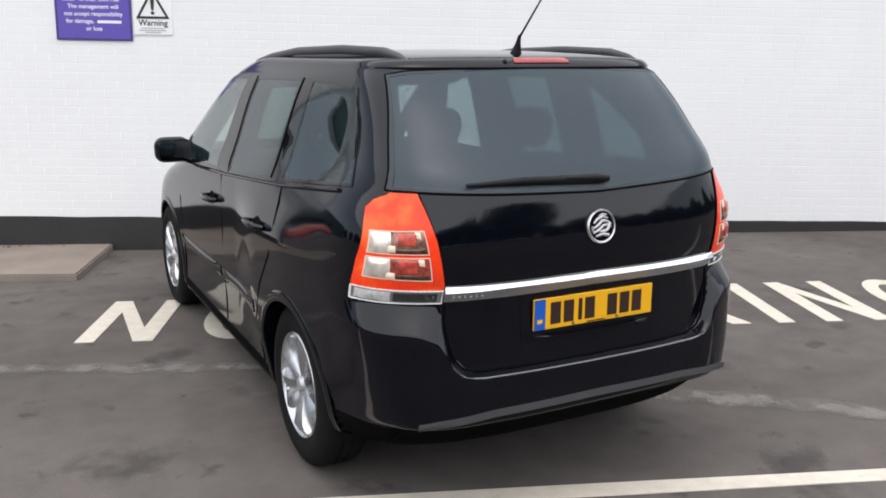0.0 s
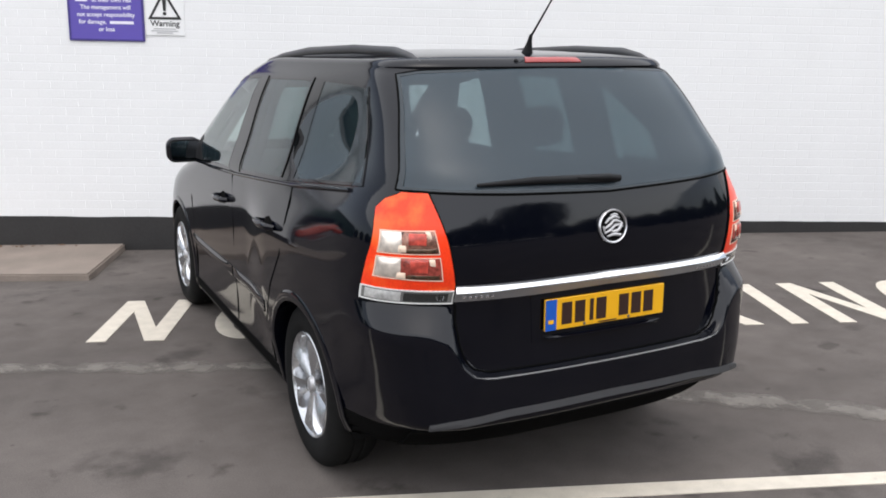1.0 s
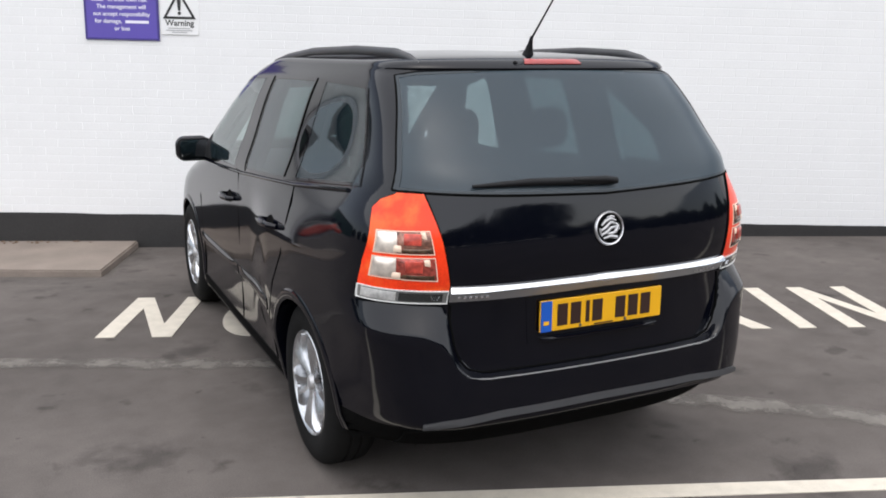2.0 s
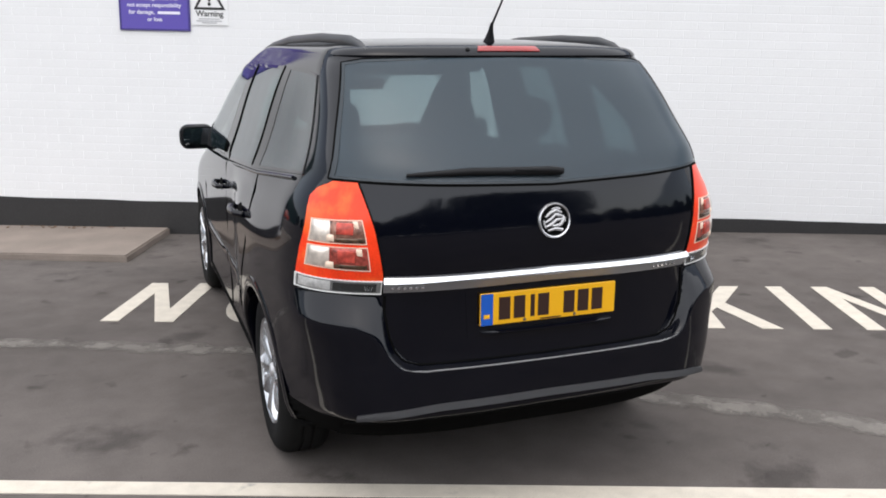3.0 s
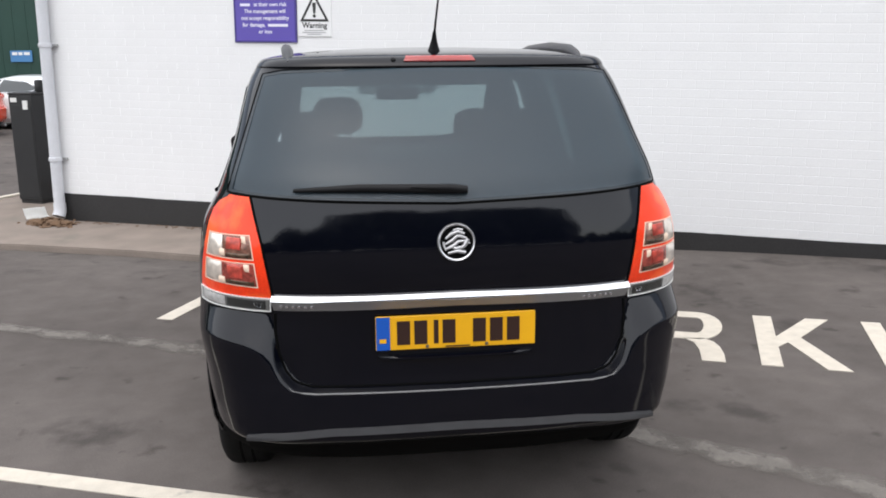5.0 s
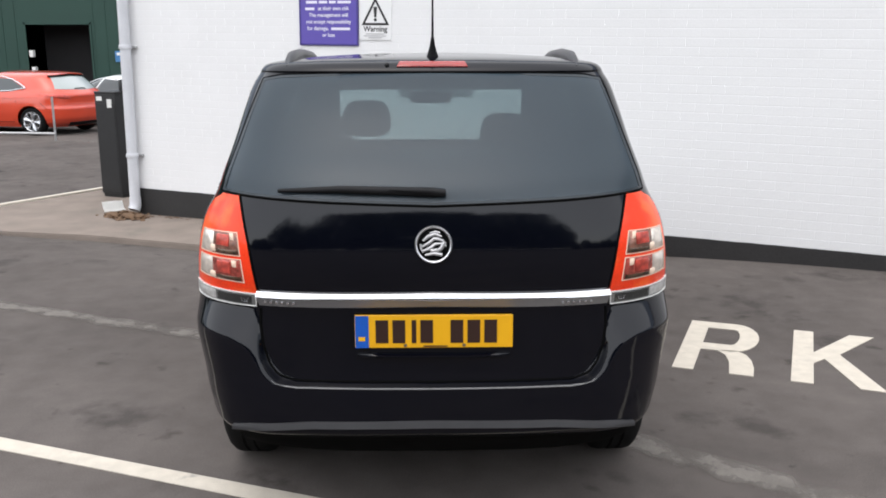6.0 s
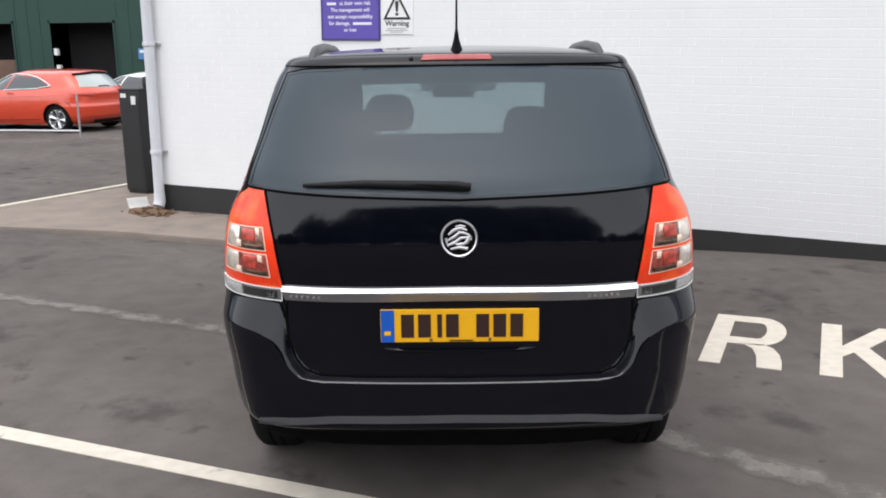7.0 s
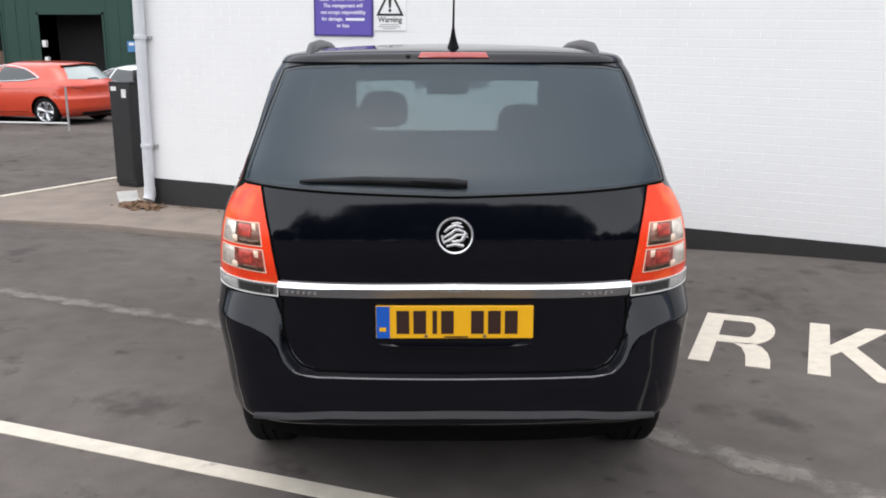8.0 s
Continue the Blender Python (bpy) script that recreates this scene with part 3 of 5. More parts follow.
# ---- cars: a body is a stack of level outlines ----
class Shell:
    """A car body. Tables over the height z: rear end, front end, half width, corner lengths."""

    def __init__(self, rear, front, half, lr, lf, p=3.3, pf=2.7, bumper=0.0, ridge=None, hip=None):
        self.t = {k: (np.array([a for a, _ in v]), np.array([b for _, b in v])) for k, v in dict(rear=rear, front=front, half=half, lr=lr, lf=lf).items()}
        self.t = {k: self.smooth(*v) for k, v in self.t.items()}
        self.p, self.pf, self.bumper, self.ridge, self.hip = p, pf, bumper, ridge, hip or (lambda y, z: 0.0)

    @staticmethod
    def smooth(x, y):
        """The table as a smooth line that never overshoots its values."""
        h, d = np.diff(x), np.diff(y) / np.diff(x)
        g = np.zeros(len(x))
        for i in range(1, len(x) - 1):
            if d[i - 1] * d[i] > 0:
                w1, w2 = 2 * h[i] + h[i - 1], h[i] + 2 * h[i - 1]
                g[i] = (w1 + w2) / (w1 / d[i - 1] + w2 / d[i])
        g[0], g[-1] = d[0], d[-1]
        fine = np.unique(np.concatenate([x, np.linspace(x[0], x[-1], 700)]))
        i = np.clip(np.searchsorted(x, fine, side="right") - 1, 0, len(h) - 1)
        t = (fine - x[i]) / h[i]
        out = (1 + 2 * t) * (1 - t) ** 2 * y[i] + t * (1 - t) ** 2 * h[i] * g[i] + t * t * (3 - 2 * t) * y[i + 1] + t * t * (t - 1) * h[i] * g[i + 1]
        return fine, out

    def at(self, k, z):
        return float(np.interp(z, *self.t[k]))

    def dims(self, z):
        yr, yf, hw, lr, lf = (self.at(k, z) for k in ("rear", "front", "half", "lr", "lf"))
        f = min(1.0, (yf - yr) / (lr + lf + 1e-6))
        return yr, yf, hw, lr * f, lf * f

    def swell(self, x, z, y):
        """How far the bumper stands out of the body here."""
        if not self.bumper:
            return 0.0
        fade = 1 - smooth01(y, 0.22, 0.60)
        return self.bumper * self.ridge(abs(x), z) * fade * smooth01(z, 0.36, 0.45)

    def back(self, x, z):
        """y of the rear face."""
        yr, yf, hw, lr, lf = self.dims(z)
        s = min(abs(x) / hw, 0.9999)
        y = yr + lr * (1 - (1 - s ** self.p) ** (1 / self.p))
        return y - self.swell(x, z, y)

    def flank(self, y, z):
        """|x| of the side."""
        yr, yf, hw, lr, lf = self.dims(z)
        if y < yr + lr:
            t = max((y - yr) / lr, 0.0)
            return hw * max(1 - (1 - t) ** self.p, 0) ** (1 / self.p) + self.hip(y, z)
        if y > yf - lf:
            t = max((yf - y) / lf, 0.0)
            return hw * max(1 - (1 - t) ** self.pf, 0) ** (1 / self.pf) + self.hip(y, z) * t
        return hw + self.hip(y, z)

    def outline(self, z, nr, ns, nf):
        yr, yf, hw, lr, lf = self.dims(z)
        a = np.linspace(0, math.pi / 2, 240)
        rear = np.stack([hw * np.sin(a) ** (2 / self.p), yr + lr * (1 - np.cos(a) ** (2 / self.p))], 1)
        front = np.stack([hw * np.cos(a) ** (2 / self.pf), yf - lf * (1 - np.sin(a) ** (2 / self.pf))], 1)

        def even(q, n):
            d = np.concatenate([[0], np.cumsum(np.hypot(*np.diff(q, axis=0).T))])
            return [(float(np.interp(t, d, q[:, 0])), float(np.interp(t, d, q[:, 1]))) for t in np.linspace(0, d[-1], n + 1)]
        out = even(rear, nr)
        out += [(hw, yr + lr + (yf - lf - yr - lr) * i / ns) for i in range(1, ns)]
        out += even(front, nf)
        done = []
        for i, (x, y) in enumerate(out):
            if i <= nr + ns // 3:
                s = self.swell(x, z, y)
                a0, b0 = out[max(i - 1, 0)], out[min(i + 1, len(out) - 1)]
                if i == 0:
                    a0 = (-b0[0], b0[1])
                d = Vector((b0[0] - a0[0], b0[1] - a0[1]))
                d = d.normalized() if d.length > 1e-9 else Vector((1, 0))
                y -= s
                x += 0.05 * s * (x / hw) ** 4
                if self.bumper:
                    # the bumper's sides draw in to an edge at each corner
                    x -= (0.045 * smooth01(0.80 - z, 0.0, 0.24) + 0.026 * smooth01(0.58 - z, 0.0, 0.18)) * (x / hw) ** 6 * min(max((0.46 - y) / 0.34, 0.0), 1.0)
            x += self.hip(y, z) * min(1.0, (yf - y) / lf) * (x / hw) ** 2
            done.append((x, y))
        done[0] = (0.0, done[0][1])
        done[-1] = (0.0, done[-1][1])
        return done

    def mesh(self, zs, holes, arches, nr=40, ns=64, nf=24):
        """The skin, open at the windows; holes(x, y, z) says where; arches: (y, z, radius)."""
        bm = bmesh.new()
        rows = []
        for z in zs:
            o = self.outline(z, nr, ns, nf)
            ring = o + [(-x, y) for x, y in o[-2:0:-1]]
            rows.append([bm.verts.new((x, y, z)) for x, y in ring])
        n = len(rows[0])
        for a, b in zip(rows, rows[1:]):
            for k in range(n):
                q = (a[k], a[(k + 1) % n], b[(k + 1) % n], b[k])
                c = sum((v.co for v in q), Vector()) / 4
                if holes(c.x, c.y, c.z) or any(abs(c.x) > 0.45 and math.hypot(c.y - ay, c.z - az) < r for ay, az, r in arches):
                    continue
                bm.faces.new(q)
        bm.faces.new(rows[-1])
        for v in bm.verts:
            if v.is_boundary:
                for ay, az, r in arches:
                    d = math.hypot(v.co.y - ay, v.co.z - az)
                    if abs(v.co.x) > 0.45 and abs(d - r) < 0.06 and v.co.z > zs[0] + 0.01:
                        v.co.y, v.co.z = ay + (v.co.y - ay) * r / d, az + (v.co.z - az) * r / d
        bmesh.ops.delete(bm, geom=[v for v in bm.verts if not v.link_faces], context="VERTS")
        bmesh.ops.remove_doubles(bm, verts=bm.verts, dist=1e-5)
        bmesh.ops.recalc_face_normals(bm, faces=bm.faces)
        return bm

    def rear_point(self, x, z, off=0.0):
        e = 0.004
        p = Vector((x, self.back(x, z), z))
        du = Vector((2 * e, self.back(x + e, z) - self.back(x - e, z), 0))
        dv = Vector((0, self.back(x, z + e) - self.back(x, z - e), 2 * e))
        return p + du.cross(dv).normalized() * off

    def side_point(self, y, z, off=0.0, sign=-1):
        e = 0.004
        x = self.flank(y, z)
        du = Vector((self.flank(y + e, z) - self.flank(y - e, z), 2 * e, 0))
        dv = Vector((self.flank(y, z + e) - self.flank(y, z - e), 0, 2 * e))
        q = Vector((x, y, z)) + du.cross(dv).normalized() * off
        return Vector((sign * q.x, q.y, q.z))


def curve(points):
    """A polyline as a function of 0..1 by its length."""
    pts = [Vector((*p, 0)) for p in points]
    d = [0.0]
    for a, b in zip(pts, pts[1:]):
        d.append(d[-1] + (b - a).length)

    def f(t):
        s = t * d[-1]
        for i in range(len(pts) - 1):
            if s <= d[i + 1] or i == len(pts) - 2:
                k = (s - d[i]) / (d[i + 1] - d[i] + 1e-12)
                q = pts[i].lerp(pts[i + 1], k)
                return q.x, q.y
    return f


def patch(surf, low=None, high=None, nu=20, nv=12, out=0.004, thick=0.004, ring=None, bm=None, puff=0.0, slope=0.0, fn=None, faces=False):
    """A plate on a curved body between two lines (low and high) given in the surface's own coordinates.
    faces: the inner face takes a second material. ring: keep only a border, as parts of the width and height. puff: how far its middle swells."""
    bm = bm or bmesh.new()
    if fn is None:
        lo, hi = curve(low), curve(high)
        fn = lambda u, v: pt2(lo, hi, u, v)

    def pt(i, j, off):
        u, v = i / nu, j / nv
        sw = puff * (1 - (2 * u - 1) ** 4) * (1 - (2 * v - 1) ** 4)
        return surf(*fn(u, v), off + sw + slope * (1 - v))
    us, vs = list(range(nu + 1)), list(range(nv + 1))
    if ring:
        us = sorted({0.0, ring[0] * nu, nu - ring[0] * nu, float(nu)} | {k for k in range(nu + 1) if ring[0] * nu < k < nu - ring[0] * nu})
        vs = sorted({0.0, ring[1] * nv, nv - ring[1] * nv, float(nv)} | {k for k in range(nv + 1) if ring[1] * nv < k < nv - ring[1] * nv})
    top = [[bm.verts.new(pt(i, j, out)) for i in us] for j in vs]
    bot = [[bm.verts.new(pt(i, j, out - thick) if not puff else surf(*fn(i / nu, j / nv), out - thick)) for i in us] for j in vs]
    keep = set()
    for j in range(len(vs) - 1):
        for i in range(len(us) - 1):
            if not ring or i == 0 or j == 0 or i == len(us) - 2 or j == len(vs) - 2:
                keep.add((i, j))
    for i, j in keep:
        t = (top[j][i], top[j][i + 1], top[j + 1][i + 1], top[j + 1][i])
        b = (bot[j][i], bot[j][i + 1], bot[j + 1][i + 1], bot[j + 1][i])
        bm.faces.new(t)
        bm.faces.new(b[::-1]).material_index = 1 if faces else 0
        for k, (di, dj) in enumerate(((0, -1), (1, 0), (0, 1), (-1, 0))):
            if (i + di, j + dj) not in keep:
                bm.faces.new((t[k], b[k], b[(k + 1) % 4], t[(k + 1) % 4]))
    bmesh.ops.recalc_face_normals(bm, faces=bm.faces)
    return bm


def pt2(lo, hi, u, v):
    a, b = lo(u), hi(u)
    return a[0] + (b[0] - a[0]) * v, a[1] + (b[1] - a[1]) * v


def build_wheel(parent, x, y, z, sign, r=0.335, rim=0.225, width=0.205, spokes=5, turn=0.3):
    """A wheel whose outer face looks along sign * x."""
    w = new("wheel")
    w.parent = parent
    w.matrix_basis = Matrix.Translation((x, y, z)) @ Matrix.Diagonal((sign, 1, 1, 1)) @ Matrix.Rotation(turn, 4, "X")
    h = width / 2
    t = lathe([(rim + 0.004, h - 0.012), (rim + 0.018, h - 0.002), (rim + 0.05, h + 0.004), (r - 0.045, h + 0.002), (r - 0.022, h - 0.010), (r - 0.006, h - 0.028),
               (r, h - 0.05), (r, h - 0.075), (r - 0.007, h - 0.078), (r - 0.007, h - 0.086), (r, h - 0.089), (r, -h + 0.089), (r - 0.007, -h + 0.086), (r - 0.007, -h + 0.078), (r, -h + 0.075),
               (r, -h + 0.05), (r - 0.006, -h + 0.028), (r - 0.022, -h + 0.010), (r - 0.05, -h), (rim, -h + 0.02)], 72)
    part("tyre", t, RUBBER, w, smooth=True)
    part("rim", lathe([(rim - 0.02, -h + 0.02), (rim - 0.03, -0.02), (rim - 0.022, h - 0.03), (rim - 0.008, h - 0.012), (rim + 0.002, h - 0.004), (rim + 0.007, h - 0.010), (rim + 0.004, h - 0.02)], 72), ALLOY, w, "silver painted alloy rim", smooth=True)
    part("brake_disc", lathe([(0.05, -0.01), (rim - 0.075, -0.01), (rim - 0.07, -0.02), (0.05, -0.02)], 40), BRAKE, w, smooth=True)
    part("hub_back", lathe([(0.0, -0.03), (rim - 0.02, -0.03), (rim - 0.02, -0.045), (0.0, -0.045)], 40), TRIM, w)
    for k in range(spokes):
        a0 = 2 * math.pi * k / spokes
        bm = bmesh.new()
        rows = []
        for rr, half, dep, crease in ((0.035, 0.026, h - 0.026, 0.004), (0.075, 0.034, h - 0.024, 0.010), (0.12, 0.047, h - 0.018, 0.014), (0.165, 0.064, h - 0.014, 0.016), (rim - 0.024, 0.088, h - 0.012, 0.012), (rim - 0.010, 0.096, h - 0.010, 0.004)):
            line = []
            for s in (-1, -0.82, -0.25, 0, 0.25, 0.82, 1):
                d = dep + (crease if abs(s) == 0.82 else -crease * 0.9 if s == 0 else 0 if abs(s) == 0.25 else -0.012)
                line.append(bm.verts.new((d, rr * math.cos(half * s / rr + a0), rr * math.sin(half * s / rr + a0))))
            line += [bm.verts.new((v.co.x - 0.02, v.co.y, v.co.z)) for v in (line[6], line[0])]
            rows.append(line)
        for p0, p1 in zip(rows, rows[1:]):
            m = len(p0)
            for i in range(m):
                bm.faces.new((p0[i], p0[(i + 1) % m], p1[(i + 1) % m], p1[i]))
        bm.faces.new(rows[0]), bm.faces.new(rows[-1][::-1])
        bmesh.ops.recalc_face_normals(bm, faces=bm.faces)
        part("spoke", bm, ALLOY, w, smooth=True)
    part("centre_cap", lathe([(0, h - 0.008), (0.024, h - 0.010), (0.030, h - 0.016), (0.034, h - 0.03), (0.04, h - 0.05)], 28), SATIN, w, smooth=True)
    for k in range(5):
        a = 2 * math.pi * (k + 0.5) / 5
        part("wheel_bolt", lathe([(0, h - 0.022), (0.008, h - 0.022), (0.009, h - 0.04)], 8), BRAKE, w, m=Matrix.Translation((0, 0.052 * math.cos(a), 0.052 * math.sin(a))))
    return w


def housing(r, x1, x0):
    """The inside of a wheel arch: a half drum with its inner wall."""
    bm = bmesh.new()
    rows = []
    for i in range(25):
        a = radians(-8 + 196 * i / 24)
        rows.append([bm.verts.new((x, q * math.cos(a), q * math.sin(a))) for x, q in ((x1, r), (x0, r), (x0, 0.03))])
    for p, q in zip(rows, rows[1:]):
        for k in range(2):
            bm.faces.new((p[k], p[k + 1], q[k + 1], q[k]))
    return bm


def plump(x, y, z, sx, sy, sz, bevel=0.05, seg=4, m=None):
    return box(x - sx / 2, x + sx / 2, y - sy / 2, y + sy / 2, z - sz / 2, z + sz / 2, bevel, seg, m=m)


# the black people carrier; its tail is at y = 0 and it faces +y
def ridge(x, z):
    """How far the bumper stands proud, in parts of its depth: a bevel climbs from the tailgate's U to a ridge below the lamps."""
    total = 0.0
    for d in (-0.010, -0.005, 0.0, 0.005, 0.010):
        a = abs(x + d)
        top = float(np.interp(a, [0, 0.47, 0.525, 0.555, 0.575, 0.585, 0.60, 0.90], [0.606, 0.609, 0.626, 0.662, 0.72, 0.80, 0.852, 0.852]))
        crest = float(np.interp(a, [0, 0.47, 0.53, 0.57, 0.60, 0.63, 0.68, 0.74, 0.90], [0.597, 0.600, 0.612, 0.645, 0.690, 0.735, 0.760, 0.768, 0.772]))
        total += min(max((top - z) / (top - crest), 0.0), 1.0) * (0.65 + 0.35 * smooth01(a, 0.40, 0.62))
    return total / 5


def hip(y, z):
    """Barrelled side glass, and hips over the rear wheels that draw in towards the tail."""
    t = min(max((z - 1.08) / 0.52, 0.0), 1.0)
    barrel = 0.175 * t * (1 - t) * smooth01(y, 0.55, 1.30) * (1 - smooth01(y, 2.7, 3.3))
    hips = 0.040 * smooth01(y, 0.15, 0.95) * (1 - smooth01(y, 1.22, 1.75)) * smooth01(z, 0.25, 0.5) * (1 - smooth01(z, 0.92, 1.14))
    return barrel + hips


MPV = Shell(
    rear=[(0.18, 0.50), (0.24, 0.34), (0.27, 0.20), (0.30, 0.125), (0.34, 0.085), (0.372, 0.062), (0.392, 0.048), (0.405, 0.03), (0.42, 0.008), (0.435, -0.002), (0.452, -0.005), (0.495, -0.005), (0.56, -0.003), (0.60, 0.0), (0.64, 0.004), (0.70, 0.006), (0.86, 0.004), (0.94, -0.018), (1.00, -0.0245), (1.045, -0.0245), (1.08, -0.0210), (1.12, -0.0145), (1.16, -0.0065), (1.21, 0.0045), (1.25, 0.022),
          (1.40, 0.150), (1.50, 0.240), (1.60, 0.345), (1.622, 0.368), (1.627, 0.362), (1.634, 0.366), (1.644, 0.376), (1.655, 0.390), (1.664, 0.420), (1.673, 0.50), (1.681, 0.68), (1.687, 0.90), (1.691, 1.15)],
    front=[(0.18, 4.10), (0.30, 4.28), (0.50, 4.38), (0.68, 4.36), (0.80, 4.28), (0.90, 4.08), (0.98, 3.78), (1.04, 3.46), (1.06, 3.42), (1.20, 3.18), (1.40, 2.85), (1.55, 2.56), (1.62, 2.36), (1.653, 2.15), (1.668, 1.95), (1.681, 1.66), (1.687, 1.48), (1.691, 1.25)],
    half=[(0.18, 0.80), (0.26, 0.845), (0.40, 0.846), (0.54, 0.853), (0.66, 0.8572), (0.72, 0.8575), (0.80, 0.8571), (0.88, 0.8560), (0.95, 0.8535), (1.06, 0.8465), (1.12, 0.832), (1.17, 0.806), (1.22, 0.777), (1.30, 0.741), (1.40, 0.710), (1.50, 0.686), (1.58, 0.666), (1.62, 0.646), (1.648, 0.625), (1.662, 0.575), (1.672, 0.50), (1.681, 0.38), (1.687, 0.24), (1.691, 0.05)],
    lr=[(0.18, 0.9), (0.34, 0.52), (0.44, 0.43), (0.60, 0.43), (0.72, 0.45), (0.84, 0.52), (0.95, 0.55), (1.08, 0.56), (1.20, 0.54), (1.30, 0.40), (1.5, 0.32), (1.62, 0.30), (1.655, 0.28), (1.672, 0.4), (1.691, 0.05)],
    lf=[(0.18, 0.7), (0.95, 0.9), (1.08, 0.62), (1.28, 0.46), (1.55, 0.42), (1.655, 0.45), (1.691, 0.05)],
    bumper=0.055, ridge=ridge, hip=hip)

# window outlines: x, z at the back; y, z at the side
BACK_LOW = [(-0.722, 1.232), (-0.40, 1.219), (0, 1.206), (0.40, 1.219), (0.722, 1.232)]
BACK_HIGH = [(-0.609, 1.600), (-0.54, 1.613), (-0.28, 1.621), (0, 1.624), (0.28, 1.621), (0.54, 1.613), (0.609, 1.600)]
SIDE_PANES = [  # low line, high line
    ([(2.02, 1.088), (2.45, 1.073), (3.02, 1.052)], [(1.92, 1.560), (2.20, 1.553), (2.50, 1.500)]),
    ([(1.15, 1.148), (1.45, 1.130), (1.80, 1.105)], [(1.13, 1.570), (1.40, 1.568), (1.77, 1.562)]),
    ([(0.38, 1.222), (0.65, 1.195), (1.03, 1.160)], [(0.55, 1.555), (0.70, 1.566), (1.01, 1.571)]),
]


def inside(low, high, a, z, ma, mz):
    """Whether (a, z) lies in the pane between two lines, by a margin."""
    (l0, lz0), (l1, lz1), (h0, hz0), (h1, hz1) = low[0], low[-1], high[0], high[-1]
    zl = np.interp(a, [p[0] for p in low], [p[1] for p in low])
    zh = np.interp(a, [p[0] for p in high], [p[1] for p in high])
    if not zl + mz < z < zh - mz:
        return False
    k = (z - lz0) / (hz0 - lz0)
    k2 = (z - lz1) / (hz1 - lz1)
    return l0 + (h0 - l0) * k + ma < a < l1 + (h1 - l1) * k2 - ma


def mpv_holes(x, y, z):
    if z < 1.0 or z > 1.66:
        return False
    if abs(x) < 0.73 and y < 0.62 and inside(BACK_LOW, BACK_HIGH, x, z, 0.03, 0.022):
        return abs(y - MPV.back(x, z)) < 0.05
    if abs(x) > 0.55 and any(inside(a, b, y, z, 0.02, 0.02) for a, b in SIDE_PANES) and y > 0.3:
        return abs(abs(x) - MPV.flank(y, z)) < 0.04
    yf = MPV.at("front", z)
    return 1.10 < z < 1.56 and y > yf - 0.32 and abs(x) < MPV.at("half", z) - 0.10


def build_mpv():
    car = thing("people_carrier", "glossy black people carrier parked on the painted asphalt letters", "car")
    zs = [0.18, 0.22, 0.26] + [0.29, 0.32, 0.345, 0.365, 0.385, 0.40, 0.415, 0.425, 0.435, 0.445, 0.452, 0.46, 0.47, 0.48, 0.49, 0.50, 0.515, 0.53, 0.55, 0.57] + [0.584, 0.590, 0.596, 0.601] + [0.604 + 0.002 * i for i in range(4)] + [0.613 + 0.005 * i for i in range(52)] + [0.880, 0.892, 0.905, 0.93, 0.96, 0.99, 1.02, 1.05] + [1.075 + 0.025 * i for i in range(20)] + [1.57, 1.59, 1.605, 1.615, 1.622, 1.627, 1.631, 1.636, 1.642, 1.648, 1.653, 1.658, 1.662, 1.667, 1.672, 1.677, 1.681, 1.684, 1.687, 1.689, 1.691]
    arches = [(0.83, 0.33, 0.38), (3.48, 0.33, 0.38)]
    body = part("body", MPV.mesh(zs, mpv_holes, arches, nr=200, ns=120), [PAINT, VALANCE], car, smooth=True)
    for f in body.data.polygons:
        f.material_index = int(f.center.z < (0.40 if f.center.y < 0.6 else 0.30))
    for name, ay in (("wheel_arch", 0.83), ("wheel_arch", 3.48)):
        for s in (-1, 1):
            bm = bmesh.new()
            n = 28
            rows = []
            for i in range(n + 1):
                a = radians(-22 + (222 if ay < 2 else 224) * i / n)
                c, sn = math.cos(a), math.sin(a)
                q = []
                for r, inset in ((0.414, 0.0065), (0.404, 0.000), (0.380, -0.001), (0.369, 0.004), (0.367, 0.03), (0.387, 0.26)):
                    yy, zz = ay + r * c, 0.33 + r * sn
                    q.append(bm.verts.new((s * (MPV.flank(yy, max(zz, 0.2)) + 0.006 - inset), yy, max(zz, 0.19))))
                rows.append(q)
            for p0, p1 in zip(rows, rows[1:]):
                for k in range(5):
                    bm.faces.new((p0[k], p0[k + 1], p1[k + 1], p1[k]))
            bmesh.ops.recalc_face_normals(bm, faces=bm.faces)
            part(name, bm, [PAINT], body, smooth=True)
    # underside and wheel housings
    part("floor_pan", box(-0.60, 0.60, 0.62, 4.0, 0.20, 0.26), TRIM, car)
    part("boot_pan", box(-0.46, 0.46, 0.20, 0.62, 0.27, 0.38, 0.04), TRIM, car)
    for s in (-1, 1):
        part("sill", box(s * 0.79 - 0.03, s * 0.79 + 0.03, 1.25, 3.1, 0.19, 0.27, 0.01), TRIM, car)
        for ay in (0.83, 3.48):
            part("wheel_housing", housing(0.40, 0.60, 0.50), TRIM, car, m=Matrix.Translation((0, ay, 0.33)) @ Matrix.Diagonal((s, 1, 1, 1)))
    for x, y, s, a in ((-0.752, 0.835, -1, 0.838), (0.752, 0.83, 1, 0.9), (-0.752, 3.48, -1, 0.55), (0.752, 3.48, 1, 0.1)):
        build_wheel(car, x, y, 0.343, s, 0.343, 0.215, turn=a)

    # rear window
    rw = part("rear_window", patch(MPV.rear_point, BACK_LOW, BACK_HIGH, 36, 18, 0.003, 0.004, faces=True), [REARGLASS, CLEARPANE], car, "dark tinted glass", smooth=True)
    part("glass_border", patch(MPV.rear_point, BACK_LOW, BACK_HIGH, 36, 18, 0.0034, 0.003, ring=(0.010, 0.028)), REARFRIT, rw, smooth=True)
